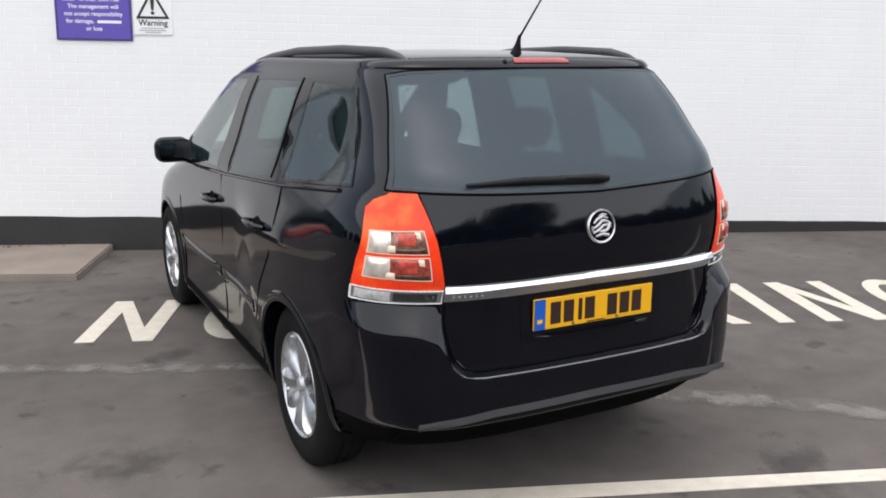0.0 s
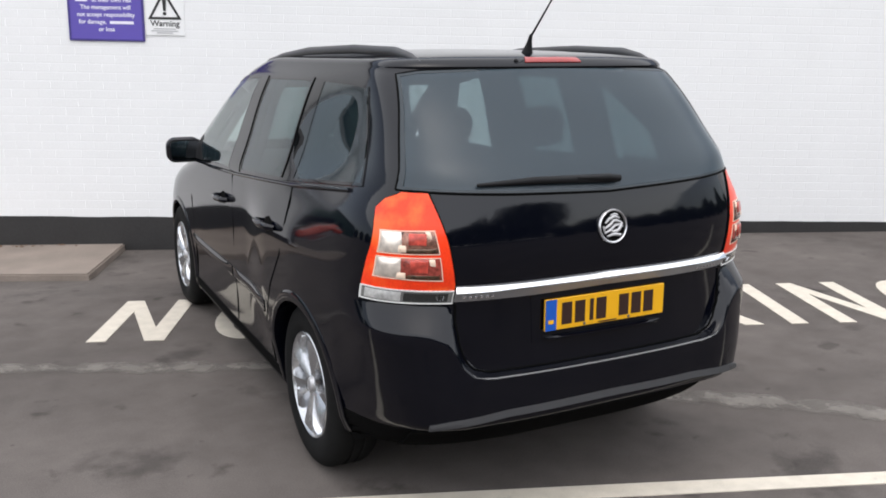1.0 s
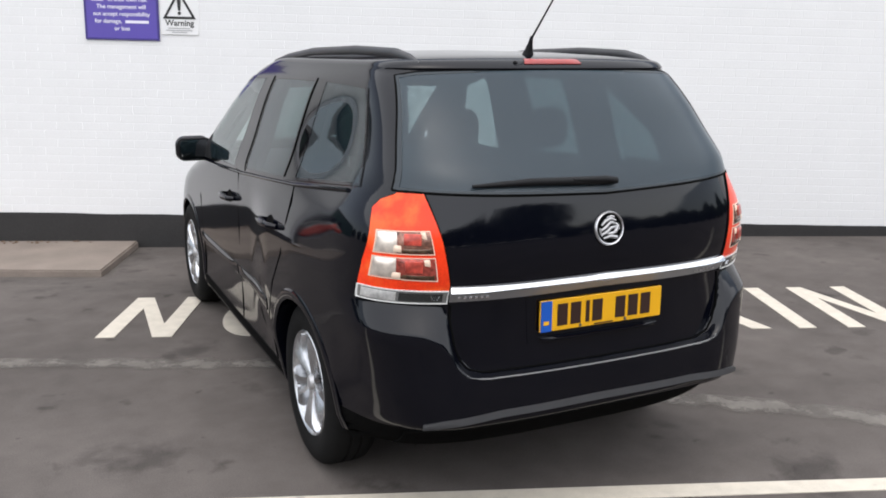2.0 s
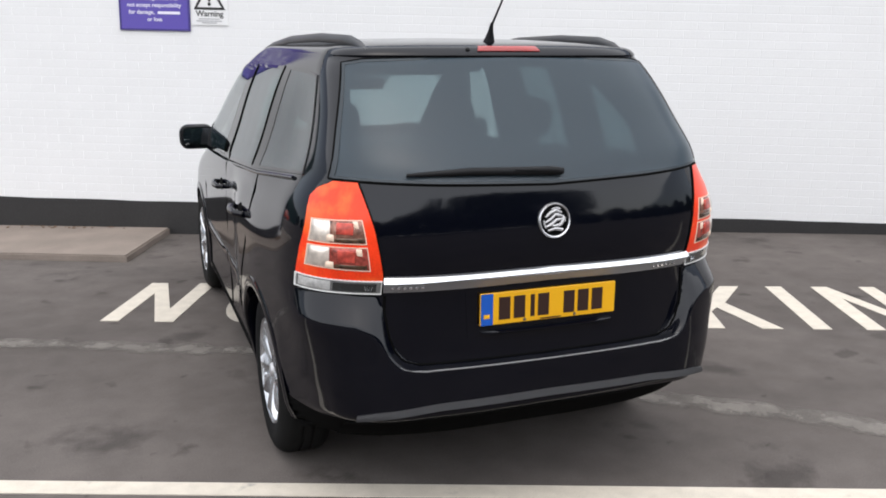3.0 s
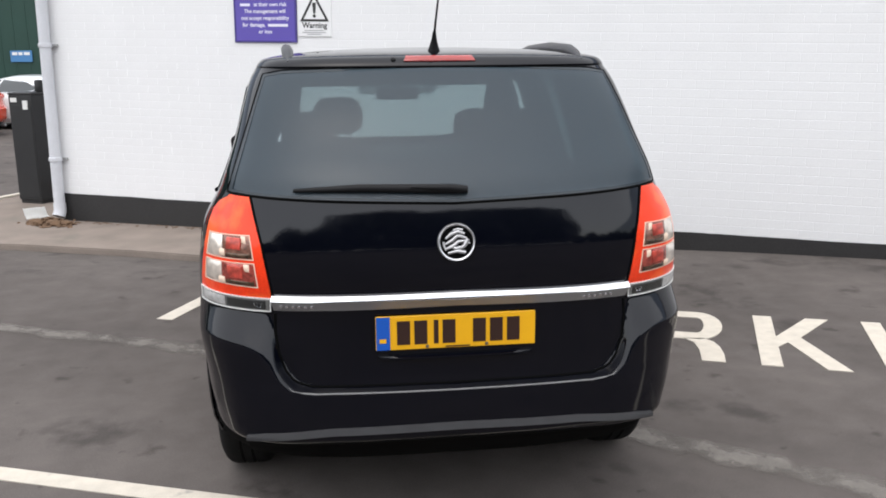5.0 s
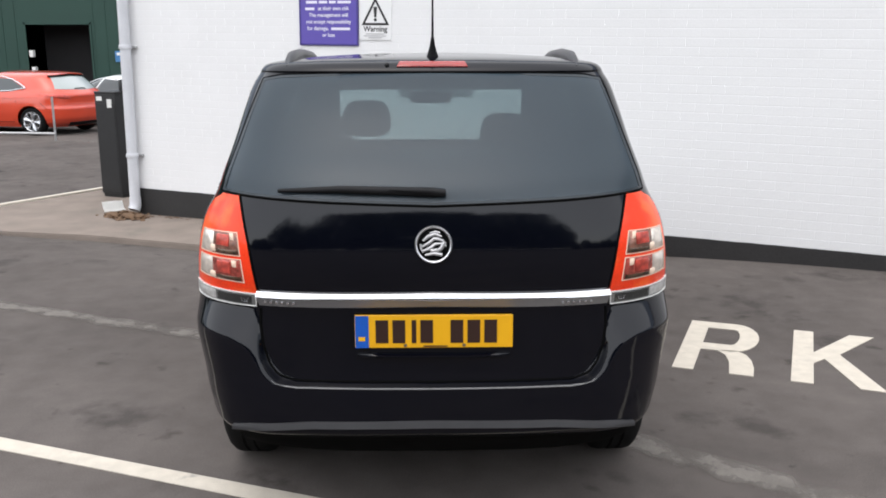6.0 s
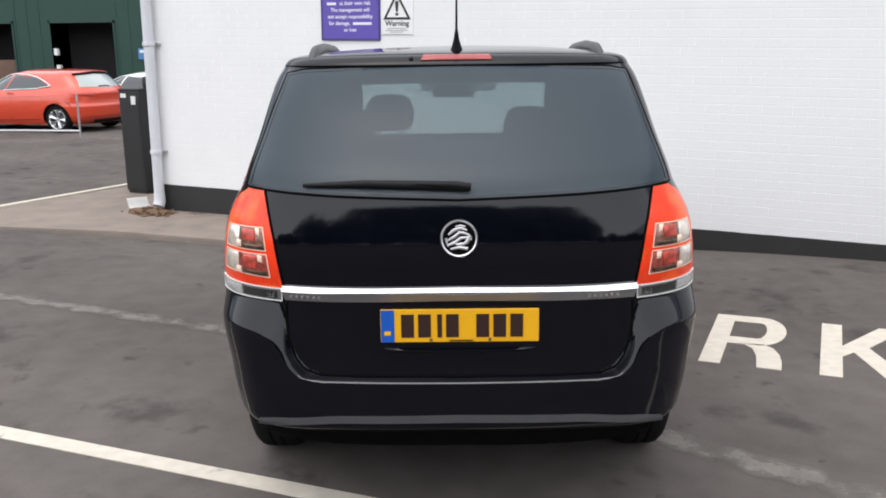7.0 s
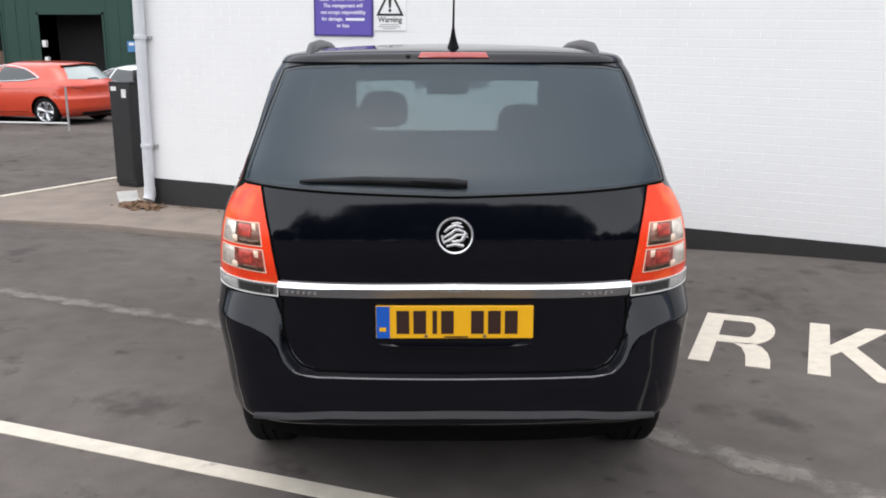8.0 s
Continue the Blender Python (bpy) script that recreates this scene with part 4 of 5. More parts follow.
    lo, hi = curve(BACK_LOW), curve(BACK_HIGH)
    edge = [lo(i / 40) for i in range(41)] + [(0.722 + (0.609 - 0.722) * i / 12, 1.232 + (1.600 - 1.232) * i / 12) for i in range(1, 12)] + [hi(1 - i / 40) for i in range(41)] + [(-0.609 + (0.609 - 0.722) * i / 12, 1.600 + (1.232 - 1.600) * i / 12) for i in range(1, 12)]
    pts = [MPV.rear_point(x, z, 0.001) for x, z in edge]
    part("window_seal", tube(pts + [pts[0]], 0.0048, 6, cap=False), SEAM, rw)

    # side windows
    for s in (-1, 1):
        side = lambda y, z, off, s=s: MPV.side_point(y, z, off, s)
        for k, (a, b) in enumerate(SIDE_PANES):
            w = part("side_window", patch(side, a, b, 22, 14, 0.003, 0.004), SIDEGLASS if k == 0 else PRIVACY, car, smooth=True)
            part("glass_border", patch(side, a, b, 22, 14, 0.0045, 0.003, ring=(0.022, 0.028)), FRIT, w, smooth=True)
        # pillars between the panes are black
        for a, b, wa, wb in (((1.80, 1.105), (1.77, 1.562), 0.22, 0.15), ((1.03, 1.160), (1.01, 1.571), 0.12, 0.12)):
            part("pillar_cover", patch(side, [(a[0], a[1]), (a[0] + wa, a[1] - 0.012)], [(b[0], b[1]), (b[0] + wb, b[1] - 0.002)], 4, 14, 0.0042, 0.004), FRIT, body, "gloss black pillar cover", smooth=True)
            ga, gb = (a[0] + (0.01 if wa > 0.2 else wa - 0.01), a[1]), (b[0] + (0.01 if wa > 0.2 else wb - 0.01), b[1])
            part("pillar_seal", tube([MPV.side_point(ga[0] + (gb[0] - ga[0]) * i / 12, ga[1] + (gb[1] - ga[1]) * i / 12, 0.003, s) for i in range(13)], 0.006, 6), SEAM, body)
            # lining behind the cover
            part("pillar_lining", patch(side, [(a[0] - 0.04, a[1] - 0.02), (a[0] + wa + (0.15 if wa > 0.2 else 0.12), a[1] - 0.03)], [(b[0] - 0.02, b[1] + 0.01), (b[0] + wb + (0.13 if wa > 0.2 else 0.12), b[1] + 0.008)], 6, 14, -0.035, 0.04), CABIN, body, smooth=True)
        # lining of the rear corner, swept forwards at its top
        for lo, hi in (([(0.33, 1.19), (0.57, 1.19)], [(0.40, 1.36), (0.60, 1.36)]), ([(0.40, 1.36), (0.60, 1.36)], [(0.52, 1.58), (0.95, 1.575)])):
            part("pillar_lining", patch(side, lo, hi, 6, 8, -0.03, 0.03), CABIN, body, smooth=True)
        # lining of the front pillar beside the front pane
        part("pillar_lining", patch(side, [(2.88, 1.052), (3.04, 1.046)], [(2.41, 1.503), (2.54, 1.495)], 6, 12, -0.006, 0.05), CABIN, body, smooth=True)
        # waist moulding, rub strip, door gaps, handles
        belt = [MPV.side_point(y, z - 0.012, 0.004, s) for y, z in ((0.46, 1.211), (0.65, 1.192), (1.0, 1.158), (1.45, 1.128), (1.9, 1.095), (2.4, 1.07), (2.92, 1.048))]
        part("waist_moulding", tube(belt, 0.008, 8), PAINT, car, smooth=True)
        strip = lambda y0, y1, za, zb: patch(side, [(y0, za), (y1, zb)], [(y0, za + 0.055), (y1, zb + 0.055)], 16, 4, 0.004, 0.008, puff=0.010)
        part("rub_strip", strip(1.30, 2.02, 0.535, 0.525), PAINT, car, smooth=True)
        part("rub_strip", strip(2.05, 3.05, 0.525, 0.515), PAINT, car, smooth=True)
        for line in ([(1.98, 1.09), (1.97, 0.8), (1.99, 0.45), (2.0, 0.30)], [(1.00, 1.15), (0.98, 1.0), (1.02, 0.86), (1.17, 0.70), (1.27, 0.52), (1.30, 0.30)], [(3.05, 1.03), (3.02, 0.8), (3.0, 0.5), (3.02, 0.3)], [(1.30, 0.295), (2.0, 0.29), (3.02, 0.295)]):
            part("panel_gap", tube([MPV.side_point(y, z, 0.0, s) for y, z in line], 0.0035, 6), SEAM, body)
        for y, z in ((2.17, 0.925), (1.20, 0.955)):
            h = part("door_handle", tube([MPV.side_point(y - 0.10, z, 0.002, s), MPV.side_point(y - 0.085, z, 0.030, s), MPV.side_point(y, z, 0.040, s), MPV.side_point(y + 0.085, z, 0.030, s), MPV.side_point(y + 0.10, z, 0.002, s)], [0.012, 0.015, 0.016, 0.015, 0.012], 10), PAINT, car, smooth=True)
            part("handle_recess", patch(side, [(y - 0.058, z), (y - 0.04, z - 0.024), (y, z - 0.033), (y + 0.04, z - 0.024), (y + 0.058, z)], [(y - 0.058, z + 0.004), (y - 0.04, z + 0.026), (y, z + 0.036), (y + 0.04, z + 0.026), (y + 0.058, z + 0.004)], 12, 4, 0.0015, 0.004), SEAM, h)
        # roof rail
        rail = [(0.520, 0.44, 1.640), (0.524, 0.52, 1.660), (0.530, 0.64, 1.676), (0.55, 1.0, 1.686), (0.575, 1.5, 1.678), (0.592, 1.85, 1.652), (0.602, 2.05, 1.625), (0.606, 2.15, 1.60)]
        rr = part("roof_rail", tube([(s * x, y, z) for x, y, z in rail], [0.008, 0.017, 0.022, 0.022, 0.021, 0.020, 0.018, 0.012], 14), RAILBLACK, car, "satin black roof rail", smooth=True)
        part("rail_foot", tube([(s * x, y, z - 0.026) for x, y, z in rail], [0.012, 0.018, 0.022, 0.02, 0.02, 0.018, 0.014, 0.01], 10), RAILBLACK, rr, smooth=True)
        # door mirror
        mr = part("door_mirror", plump(s * 0.905, 2.93, 1.105, 0.205, 0.12, 0.150, 0.055, 6), PAINT, car, smooth=True)
        pane = [(cx + 0.026 * math.cos(radians(q + 90 * k)), cz + 0.026 * math.sin(radians(q + 90 * k))) for k, (cx, cz) in enumerate(((0.060, 0.030), (-0.060, 0.030), (-0.056, -0.030), (0.056, -0.030))) for q in range(0, 91, 15)]
        part("mirror_glass", slab(pane, -0.003, 0.003, None, lambda x, z, y: (x, y, z)), MIRROR, mr, "silvered mirror glass", m=Matrix.Translation((s * 0.905, 2.864, 1.105)) @ Matrix.Rotation(radians(-s * 3), 4, "Z") @ Matrix.Rotation(radians(-4), 4, "X"))
        part("mirror_rim", tube([(s * 0.905 + 1.08 * x, 2.868, 1.105 + 1.10 * z) for x, z in pane + pane[:1]], 0.006, 6, cap=False), TRIM, mr)
        part("mirror_arm", tube([(s * 0.76, 2.90, 1.075), (s * 0.80, 2.91, 1.075), (s * 0.86, 2.93, 1.075)], [0.04, 0.034, 0.032], 12), TRIM, mr, smooth=True)
        part("mirror_sail", patch(side, [(2.66, 1.068), (2.98, 1.056)], [(2.74, 1.195), (2.80, 1.20)], 6, 6, 0.006, 0.004), TRIM, mr, "black corner cover behind the mirror", smooth=True)
        part("mirror_base", plump(s * 0.775, 2.86, 1.09, 0.05, 0.17, 0.10, 0.02, 3), TRIM, mr, smooth=True)
        # rear lamp
        lamp(car, s)
    # windscreen
    wind = lambda x, z, off: front_point(x, z, off)
    ws = part("windscreen", patch(wind, [(-0.72, 1.075), (0, 1.065), (0.72, 1.075)], [(-0.60, 1.585), (0, 1.60), (0.60, 1.585)], 24, 14, 0.003, 0.004), SIDEGLASS, car, smooth=True)
    ws.visible_shadow = False
    part("glass_border", patch(wind, [(-0.72, 1.075), (0, 1.065), (0.72, 1.075)], [(-0.60, 1.585), (0, 1.60), (0.60, 1.585)], 24, 14, 0.0045, 0.003, ring=(0.04, 0.06)), FRIT, ws, smooth=True)
    for s in (-1, 1):
        part("pillar_lining", patch(wind, [(s * 0.63, 1.08), (s * 0.72, 1.08)], [(s * 0.545, 1.575), (s * 0.60, 1.57)], 6, 10, -0.012, 0.03), CABIN, body, smooth=True)
        part("headlight", patch(wind, [(s * 0.50, 0.72), (s * 0.80, 0.74)], [(s * 0.52, 0.86), (s * 0.78, 0.90)], 10, 6, 0.004, 0.006, puff=0.01), CLEAR, car, "clear headlight", smooth=True)
    part("grille", patch(wind, [(-0.42, 0.66), (0.42, 0.66)], [(-0.45, 0.78), (0.45, 0.78)], 10, 4, 0.004, 0.006), TRIM, car, smooth=True)
    part("front_plate", patch(wind, [(-0.26, 0.42), (0.26, 0.42)], [(-0.26, 0.53), (0.26, 0.53)], 8, 2, 0.006, 0.008), SIGNWHITE, car)

    tail_details(car, body)
    cabin(car)
    return car


def front_point(x, z, off):
    def y(x, z):
        yr, yf, hw, lr, lf = MPV.dims(z)
        s = min(abs(x) / hw, 0.999)
        return yf - lf * (1 - (1 - s ** MPV.pf) ** (1 / MPV.pf))
    e = 0.004
    du = Vector((2 * e, y(x + e, z) - y(x - e, z), 0))
    dv = Vector((0, y(x, z + e) - y(x, z - e), 2 * e))
    return Vector((x, y(x, z), z)) + dv.cross(du).normalized() * off


def lamp(car, s):
    """A tall tail lamp that wraps round the corner: red shell, two clear windows, a clear foot."""
    f = lambda pts: [(s * a, b) for a, b in pts]
    surf = MPV.rear_point
    # edges by height: inner and outer |x|
    inner = lambda z: float(np.interp(z, [0.86, 0.93, 1.08, 1.222], [0.590, 0.588, 0.612, 0.645]))
    outer = lambda z: float(np.interp(z, [0.86, 0.93, 1.0, 1.08, 1.13, 1.17, 1.20, 1.222], [0.830, 0.827, 0.818, 0.801, 0.789, 0.774, 0.748, 0.710]))

    def strip(z0, z1, a=0.0, b=1.0, z0b=None, z1b=None):
        """Between heights z0 and z1 (at the outer end z0b, z1b), over a part a..b of the width."""
        n = 8
        lo, hi = [], []
        for i in range(n + 1):
            t = a + (b - a) * i / n
            za, zb = z0 + ((z0b if z0b is not None else z0) - z0) * t, z1 + ((z1b if z1b is not None else z1) - z1) * t
            lo.append((inner(za) + (outer(za) - inner(za)) * t, za))
            hi.append((inner(zb) + (outer(zb) - inner(zb)) * t, zb))
        return f(lo), f(hi)
    def face(u, v):
        z = 0.862 + 0.363 * v
        return s * (inner(z) + (outer(z) - inner(z)) * u), z
    t = part("tail_lamp", patch(surf, nu=20, nv=40, out=0.006, thick=0.03, fn=face), REDLENS, car, "red and clear tail lamp", smooth=True)
    # recessed-looking windows: framed reflectors seen through a clear cover
    for z0, z1, z0b, z1b in ((1.034, 1.112, 1.030, 1.104), (0.944, 1.025, 0.948, 1.020)):
        part("lamp_frame", patch(surf, *strip(z0, z1, 0.15, 0.925, z0b, z1b), 14, 8, 0.0085, 0.006, ring=(0.015, 0.036)), RIMGLINT, t, smooth=True)
        part("clear_reflector", patch(surf, *strip(z0 + 0.004, z1 - 0.004, 0.66, 0.91, z0b + 0.004, z1b - 0.004), 8, 6, 0.0075, 0.004, puff=0.006), CLEAR, t, "clear silver reflector", smooth=True)
        part("reflector", patch(surf, *strip(z0 + 0.004, z1 - 0.004, 0.165, 0.66, z0b + 0.004, z1b - 0.004), 8, 6, 0.0075, 0.004, puff=0.005), REDWINE if z0 < 1 else LAMPBROWN, t, smooth=True)
        part("lower_reflector", patch(surf, *strip(z0 + 0.005, z0 + 0.024, 0.19, 0.60, z0b + 0.005, z0b + 0.022), 8, 3, 0.0095, 0.004, puff=0.004), OLIVE, t, smooth=True)
        # pale patches painted as glints where the bowls catch the sky
        for a, b, k0, k1 in ((0.60, 0.70, 0.06, 0.34), (0.23, 0.31, 0.62, 0.92)):
            h = z1 - z0
            part("glint", patch(surf, *strip(z0 + k0 * h, z0 + k1 * h, a, b), 4, 4, 0.0105, 0.004, puff=0.004), RIMGLINT, t, smooth=True)
        c = 0.44
        zc = (z0 + z1) / 2 + 0.008
        xb = s * (inner(zc) + (outer(zc) - inner(zc)) * c)
        p = surf(xb, zc, 0.0125)
        n = (surf(xb, zc, 0.02) - p).normalized()
        m = Matrix.Translation(p) @ n.to_track_quat("Z", "Y").to_matrix().to_4x4()
        part("bulb_cover", box(-0.030, 0.030, -(z1 - z0) * 0.25, (z1 - z0) * 0.25, -0.004, 0.003, 0.0030), REDDARK, t, m=m, smooth=True)
    part("foot_lens", patch(surf, *strip(0.862, 0.912, 0.0, 1.0), 18, 6, 0.0085, 0.01), FOOTCLEAR, t, "clear foot of the lamp", smooth=True)
    part("foot_reflector", patch(surf, *strip(0.870, 0.904, 0.63, 0.965), 8, 4, 0.0095, 0.004, puff=0.003), FOOTSILVER, t, "pale silver reflector", smooth=True)
    part("foot_window", patch(surf, *strip(0.871, 0.902, 0.07, 0.60), 12, 4, 0.010, 0.004), LAMPGREY, t, smooth=True)
    part("foot_spring", tube([surf(s * (inner(0.88) + 0.028 + 0.004 * i), 0.886 + 0.008 * (-1) ** i, 0.0115) for i in range(7)], 0.0016, 6), CHROME, t)
    part("foot_rim", patch(surf, *strip(0.862, 0.912, 0.0, 1.0), 18, 6, 0.0105, 0.006, ring=(0.012, 0.075)), PAPER, t, smooth=True)
    a, b = strip(0.862, 1.225)
    ca, cb = curve(a), curve(b)
    ring = [ca(i / 12) for i in range(13)] + [(s * outer(z), z) for z in np.linspace(0.87, 1.22, 16)] + [cb(1 - i / 12) for i in range(13)] + [(s * inner(z), z) for z in np.linspace(1.22, 0.87, 12)]
    pts = [surf(float(x), float(z), 0.001) for x, z in ring]
    part("lamp_seal", tube(pts + [pts[0]], 0.005, 6, cap=False), SEAM, t)


def tail_details(car, body):
    surf = MPV.rear_point
    # tailgate gap round the lamps and down to the bumper
    half = [(0, 0.607), (0.47, 0.610), (0.525, 0.627), (0.553, 0.662), (0.573, 0.72), (0.583, 0.80), (0.580, 0.855)]
    gap = [(-x, z) for x, z in half[:0:-1]] + half
    cv = curve(gap)
    part("tailgate_gap", tube([surf(*cv(i / 80), 0.0) for i in range(81)], 0.005, 6), SEAM, body)
    # upper edge of the bumper along the tailgate's foot, its sky highlight coloured grey
    line = curve([(-0.545, 0.622), (-0.53, 0.611), (-0.50, 0.604), (-0.46, 0.599), (0, 0.5965), (0.46, 0.599), (0.50, 0.604), (0.53, 0.611), (0.545, 0.622)])
    part("bumper_edge", tube([surf(*line(i / 60), 0.0) for i in range(61)], [0.001] * 3 + [0.003] * 55 + [0.001] * 3, 8), EDGESHEEN, body, smooth=True)
    # chrome strip over the plate: bright upper edge and darker face with a notch
    st = part("chrome_strip", patch(surf, [(-0.584, 0.866), (-0.30, 0.868), (0, 0.872), (0.30, 0.868), (0.584, 0.866)], [(-0.584, 0.913), (-0.30, 0.916), (-0.06, 0.914), (0, 0.909), (0.06, 0.914), (0.30, 0.916), (0.584, 0.913)], 48, 5, 0.024, 0.03, slope=-0.020), SATIN, car, "chrome strip across the tailgate", smooth=True)
    part("bright_edge", patch(surf, [(-0.584, 0.911), (-0.30, 0.914), (-0.06, 0.912), (0, 0.907), (0.06, 0.912), (0.30, 0.914), (0.584, 0.911)], [(-0.584, 0.923), (0, 0.926), (0.584, 0.923)], 48, 4, 0.010, 0.03, puff=0.003, slope=0.016), CHROME, st, smooth=True)
    for x0, n in ((-0.56, 6), (0.42, 6)):
        for k in range(n):
            part("badge_letter", patch(surf, [(x0 + k * 0.019, 0.8845), (x0 + k * 0.019 + 0.009, 0.8845)], [(x0 + k * 0.019, 0.8915), (x0 + k * 0.019 + 0.009, 0.8915)], 1, 1, 0.0175, 0.003), CHROME, st)
    # number plate: dark bars stand for its characters
    pl = part("number_plate", box(-0.262, 0.262, -0.006, 0.004, 0.732, 0.846, 0.003), YELLOW, car, "yellow rear number plate", m=pose(0, -0.005, 0, 0, 0, 0))
    part("blue_band", box(-0.260, -0.216, -0.0085, -0.004, 0.734, 0.844), BLUE, pl, "blue country band")
    part("country_mark", box(-0.250, -0.228, -0.0095, -0.008, 0.758, 0.772), YELLOW, pl)
    for x, w in ((-0.178, 0.042), (-0.122, 0.042), (-0.072, 0.015), (-0.030, 0.042), (0.070, 0.042), (0.126, 0.042), (0.182, 0.042)):
        part("character_bar", box(x - w / 2 + 0.006, x + w / 2 + 0.006, -0.0085, -0.004, 0.750, 0.829), PLATEINK, pl)
    part("small_print_bar", box(-0.035, 0.045, -0.0085, -0.004, 0.7365, 0.7405), PLATEINK, pl)
    for x in (-0.095, 0.10):
        part("plate_screw", lathe([(0, 0.004), (0.005, 0.003), (0.006, 0.0)], 10, axis="z"), BRAKE, pl, m=Matrix.Translation((x, -0.006, 0.741)) @ Matrix.Rotation(radians(90), 4, "X"))
    # plate lamp shelf and the handle ledge below the plate
    part("plate_recess", patch(surf, [(-0.30, 0.690), (0.30, 0.690)], [(-0.31, 0.862), (0.31, 0.862)], 20, 8, 0.0015, 0.004), PAINT, body, smooth=True)
    part("handle_ledge", patch(surf, [(-0.24, 0.696), (0.24, 0.696)], [(-0.255, 0.709), (0.255, 0.709)], 16, 3, 0.012, 0.02, puff=0.008), PAINT, body, smooth=True)
    # round badge with an embossed plain emblem
    bd = part("badge", lathe([(0, 0.004), (0.052, 0.004), (0.053, 0.0)], 40, axis="z"), SEAM, car, "round chrome badge on black", m=surf_matrix(0, 1.086, 0.002), smooth=True)
    part("badge_ring", lathe([(0.052, 0.002), (0.0535, 0.008), (0.057, 0.010), (0.060, 0.007), (0.061, 0.0)], 48, axis="z"), RINGCHROME, bd, smooth=True)
    em = bmesh.new()
    for line, r in (([(-0.034, 0.012), (-0.018, 0.026), (0.004, 0.034), (0.026, 0.026)], 0.006), ([(-0.036, -0.006), (-0.014, 0.006), (0.002, 0.020), (0.022, 0.014)], 0.006), ([(-0.038, -0.022), (-0.016, -0.014), (0.006, 0.002), (0.030, 0.004)], 0.006), ([(-0.028, -0.034), (0.0, -0.028), (0.028, -0.033)], 0.006), ([(0.004, -0.024), (0.024, -0.012), (0.036, 0.010)], 0.007), ([(-0.010, 0.014), (0.010, 0.020), (0.030, 0.012), (0.040, -0.006)], 0.005), ([(-0.022, -0.010), (-0.004, -0.020), (0.012, -0.016)], 0.006), ([(-0.012, 0.038), (0.006, 0.042), (0.020, 0.038)], 0.004), ([(-0.034, -0.026), (-0.040, -0.012), (-0.042, 0.002)], 0.004)):
        tube([(x, y, 0.007) for x, y in line], [r * 0.6, r, r, r * 0.6][:len(line)], 8, em)
    part("emblem", em, SATIN, bd, smooth=True)
    # wiper
    wp = part("wiper_blade", tube([surf(x, z, 0.018) for x, z in ((-0.50, 1.246), (-0.30, 1.252), (0.0, 1.244), (0.04, 1.242))], [0.006, 0.013, 0.016, 0.012], 10), TRIM, car, "black rear wiper", smooth=True)
    part("wiper_arm", tube([surf(0.035, 1.240, 0.026), surf(-0.02, 1.244, 0.030), surf(-0.14, 1.249, 0.028)], [0.012, 0.012, 0.005], 10), TRIM, wp, smooth=True)
    # high brake lamp, washer jet, aerial
    part("brake_lamp", patch(surf, [(-0.125, 1.641), (0.125, 1.641)], [(-0.115, 1.658), (0.115, 1.658)], 14, 5, 0.004, 0.01, puff=0.004), BRAKELENS, car, "red high-level brake lamp", smooth=True)
    part("washer_jet", lathe([(0, 0.008), (0.007, 0.006), (0.009, 0.0)], 12, axis="z"), TRIM, car, m=surf_matrix(-0.160, 1.647, 0.0))
    ae = part("aerial", lathe([(0.0, 0.075), (0.006, 0.07), (0.010, 0.04), (0.018, 0.01), (0.026, -0.012)], 16, axis="z"), TRIM, car, "black whip aerial", m=Matrix.Translation((0.002, 0.56, 1.679)) @ Matrix.Rotation(radians(20), 4, "X"), smooth=True)
    part("mast", tube([(0, 0, 0.06), (0, -0.09, 0.24), (0, -0.22, 0.50)], [0.0045, 0.0032, 0.002], 8), TRIM, ae)
    # the lip's soft reflection is put into a grey colour
    part("bumper_lip", patch(surf, [(-0.69, 0.438), (-0.62, 0.446), (-0.4, 0.457), (0, 0.461), (0.4, 0.457), (0.62, 0.446), (0.69, 0.438)], [(-0.69, 0.452), (-0.62, 0.468), (-0.4, 0.481), (0, 0.486), (0.4, 0.481), (0.62, 0.468), (0.69, 0.452)], 44, 4, 0.001, 0.02, slope=0.007), LIPSHEEN, car, "lower bumper edge coloured grey for its sky sheen", smooth=True)
    part("valance", patch(surf, [(-0.70, 0.290), (0, 0.285), (0.70, 0.290)], [(-0.70, 0.404), (-0.62, 0.418), (0, 0.428), (0.62, 0.418), (0.70, 0.404)], 48, 8, 0.002, 0.01), VALANCE, car, "dull black lower valance", smooth=True)


def surf_matrix(x, z, off):
    p = MPV.rear_point(x, z, off)
    n = (MPV.rear_point(x, z, off + 0.02) - p).normalized()
    zc = n
    xc = Vector((1, 0, 0))
    yc = zc.cross(xc).normalized()
    xc = yc.cross(zc)
    m = Matrix((xc, yc, zc)).transposed().to_4x4()
    m.translation = p
    return m


def cushion(x, y, z, sx, sy, sz, power=3.2, pinch=0.0, m=None):
    """A rounded pad: a ball drawn out towards a box; pinch narrows its top."""
    bm = bmesh.new()
    bmesh.ops.create_uvsphere(bm, u_segments=28, v_segments=18, radius=1)
    for v in bm.verts:
        d = v.co
        r = (abs(d.x) ** power + abs(d.y) ** power + abs(d.z) ** power) ** (-1 / power)
        q = Vector((d.x * r * sx / 2 * (1 - pinch * smooth01(d.z * r, -0.2, 1)), d.y * r * sy / 2, d.z * r * sz / 2)) + Vector((x, y, z))
        v.co = m @ q if m is not None else q
    return bm


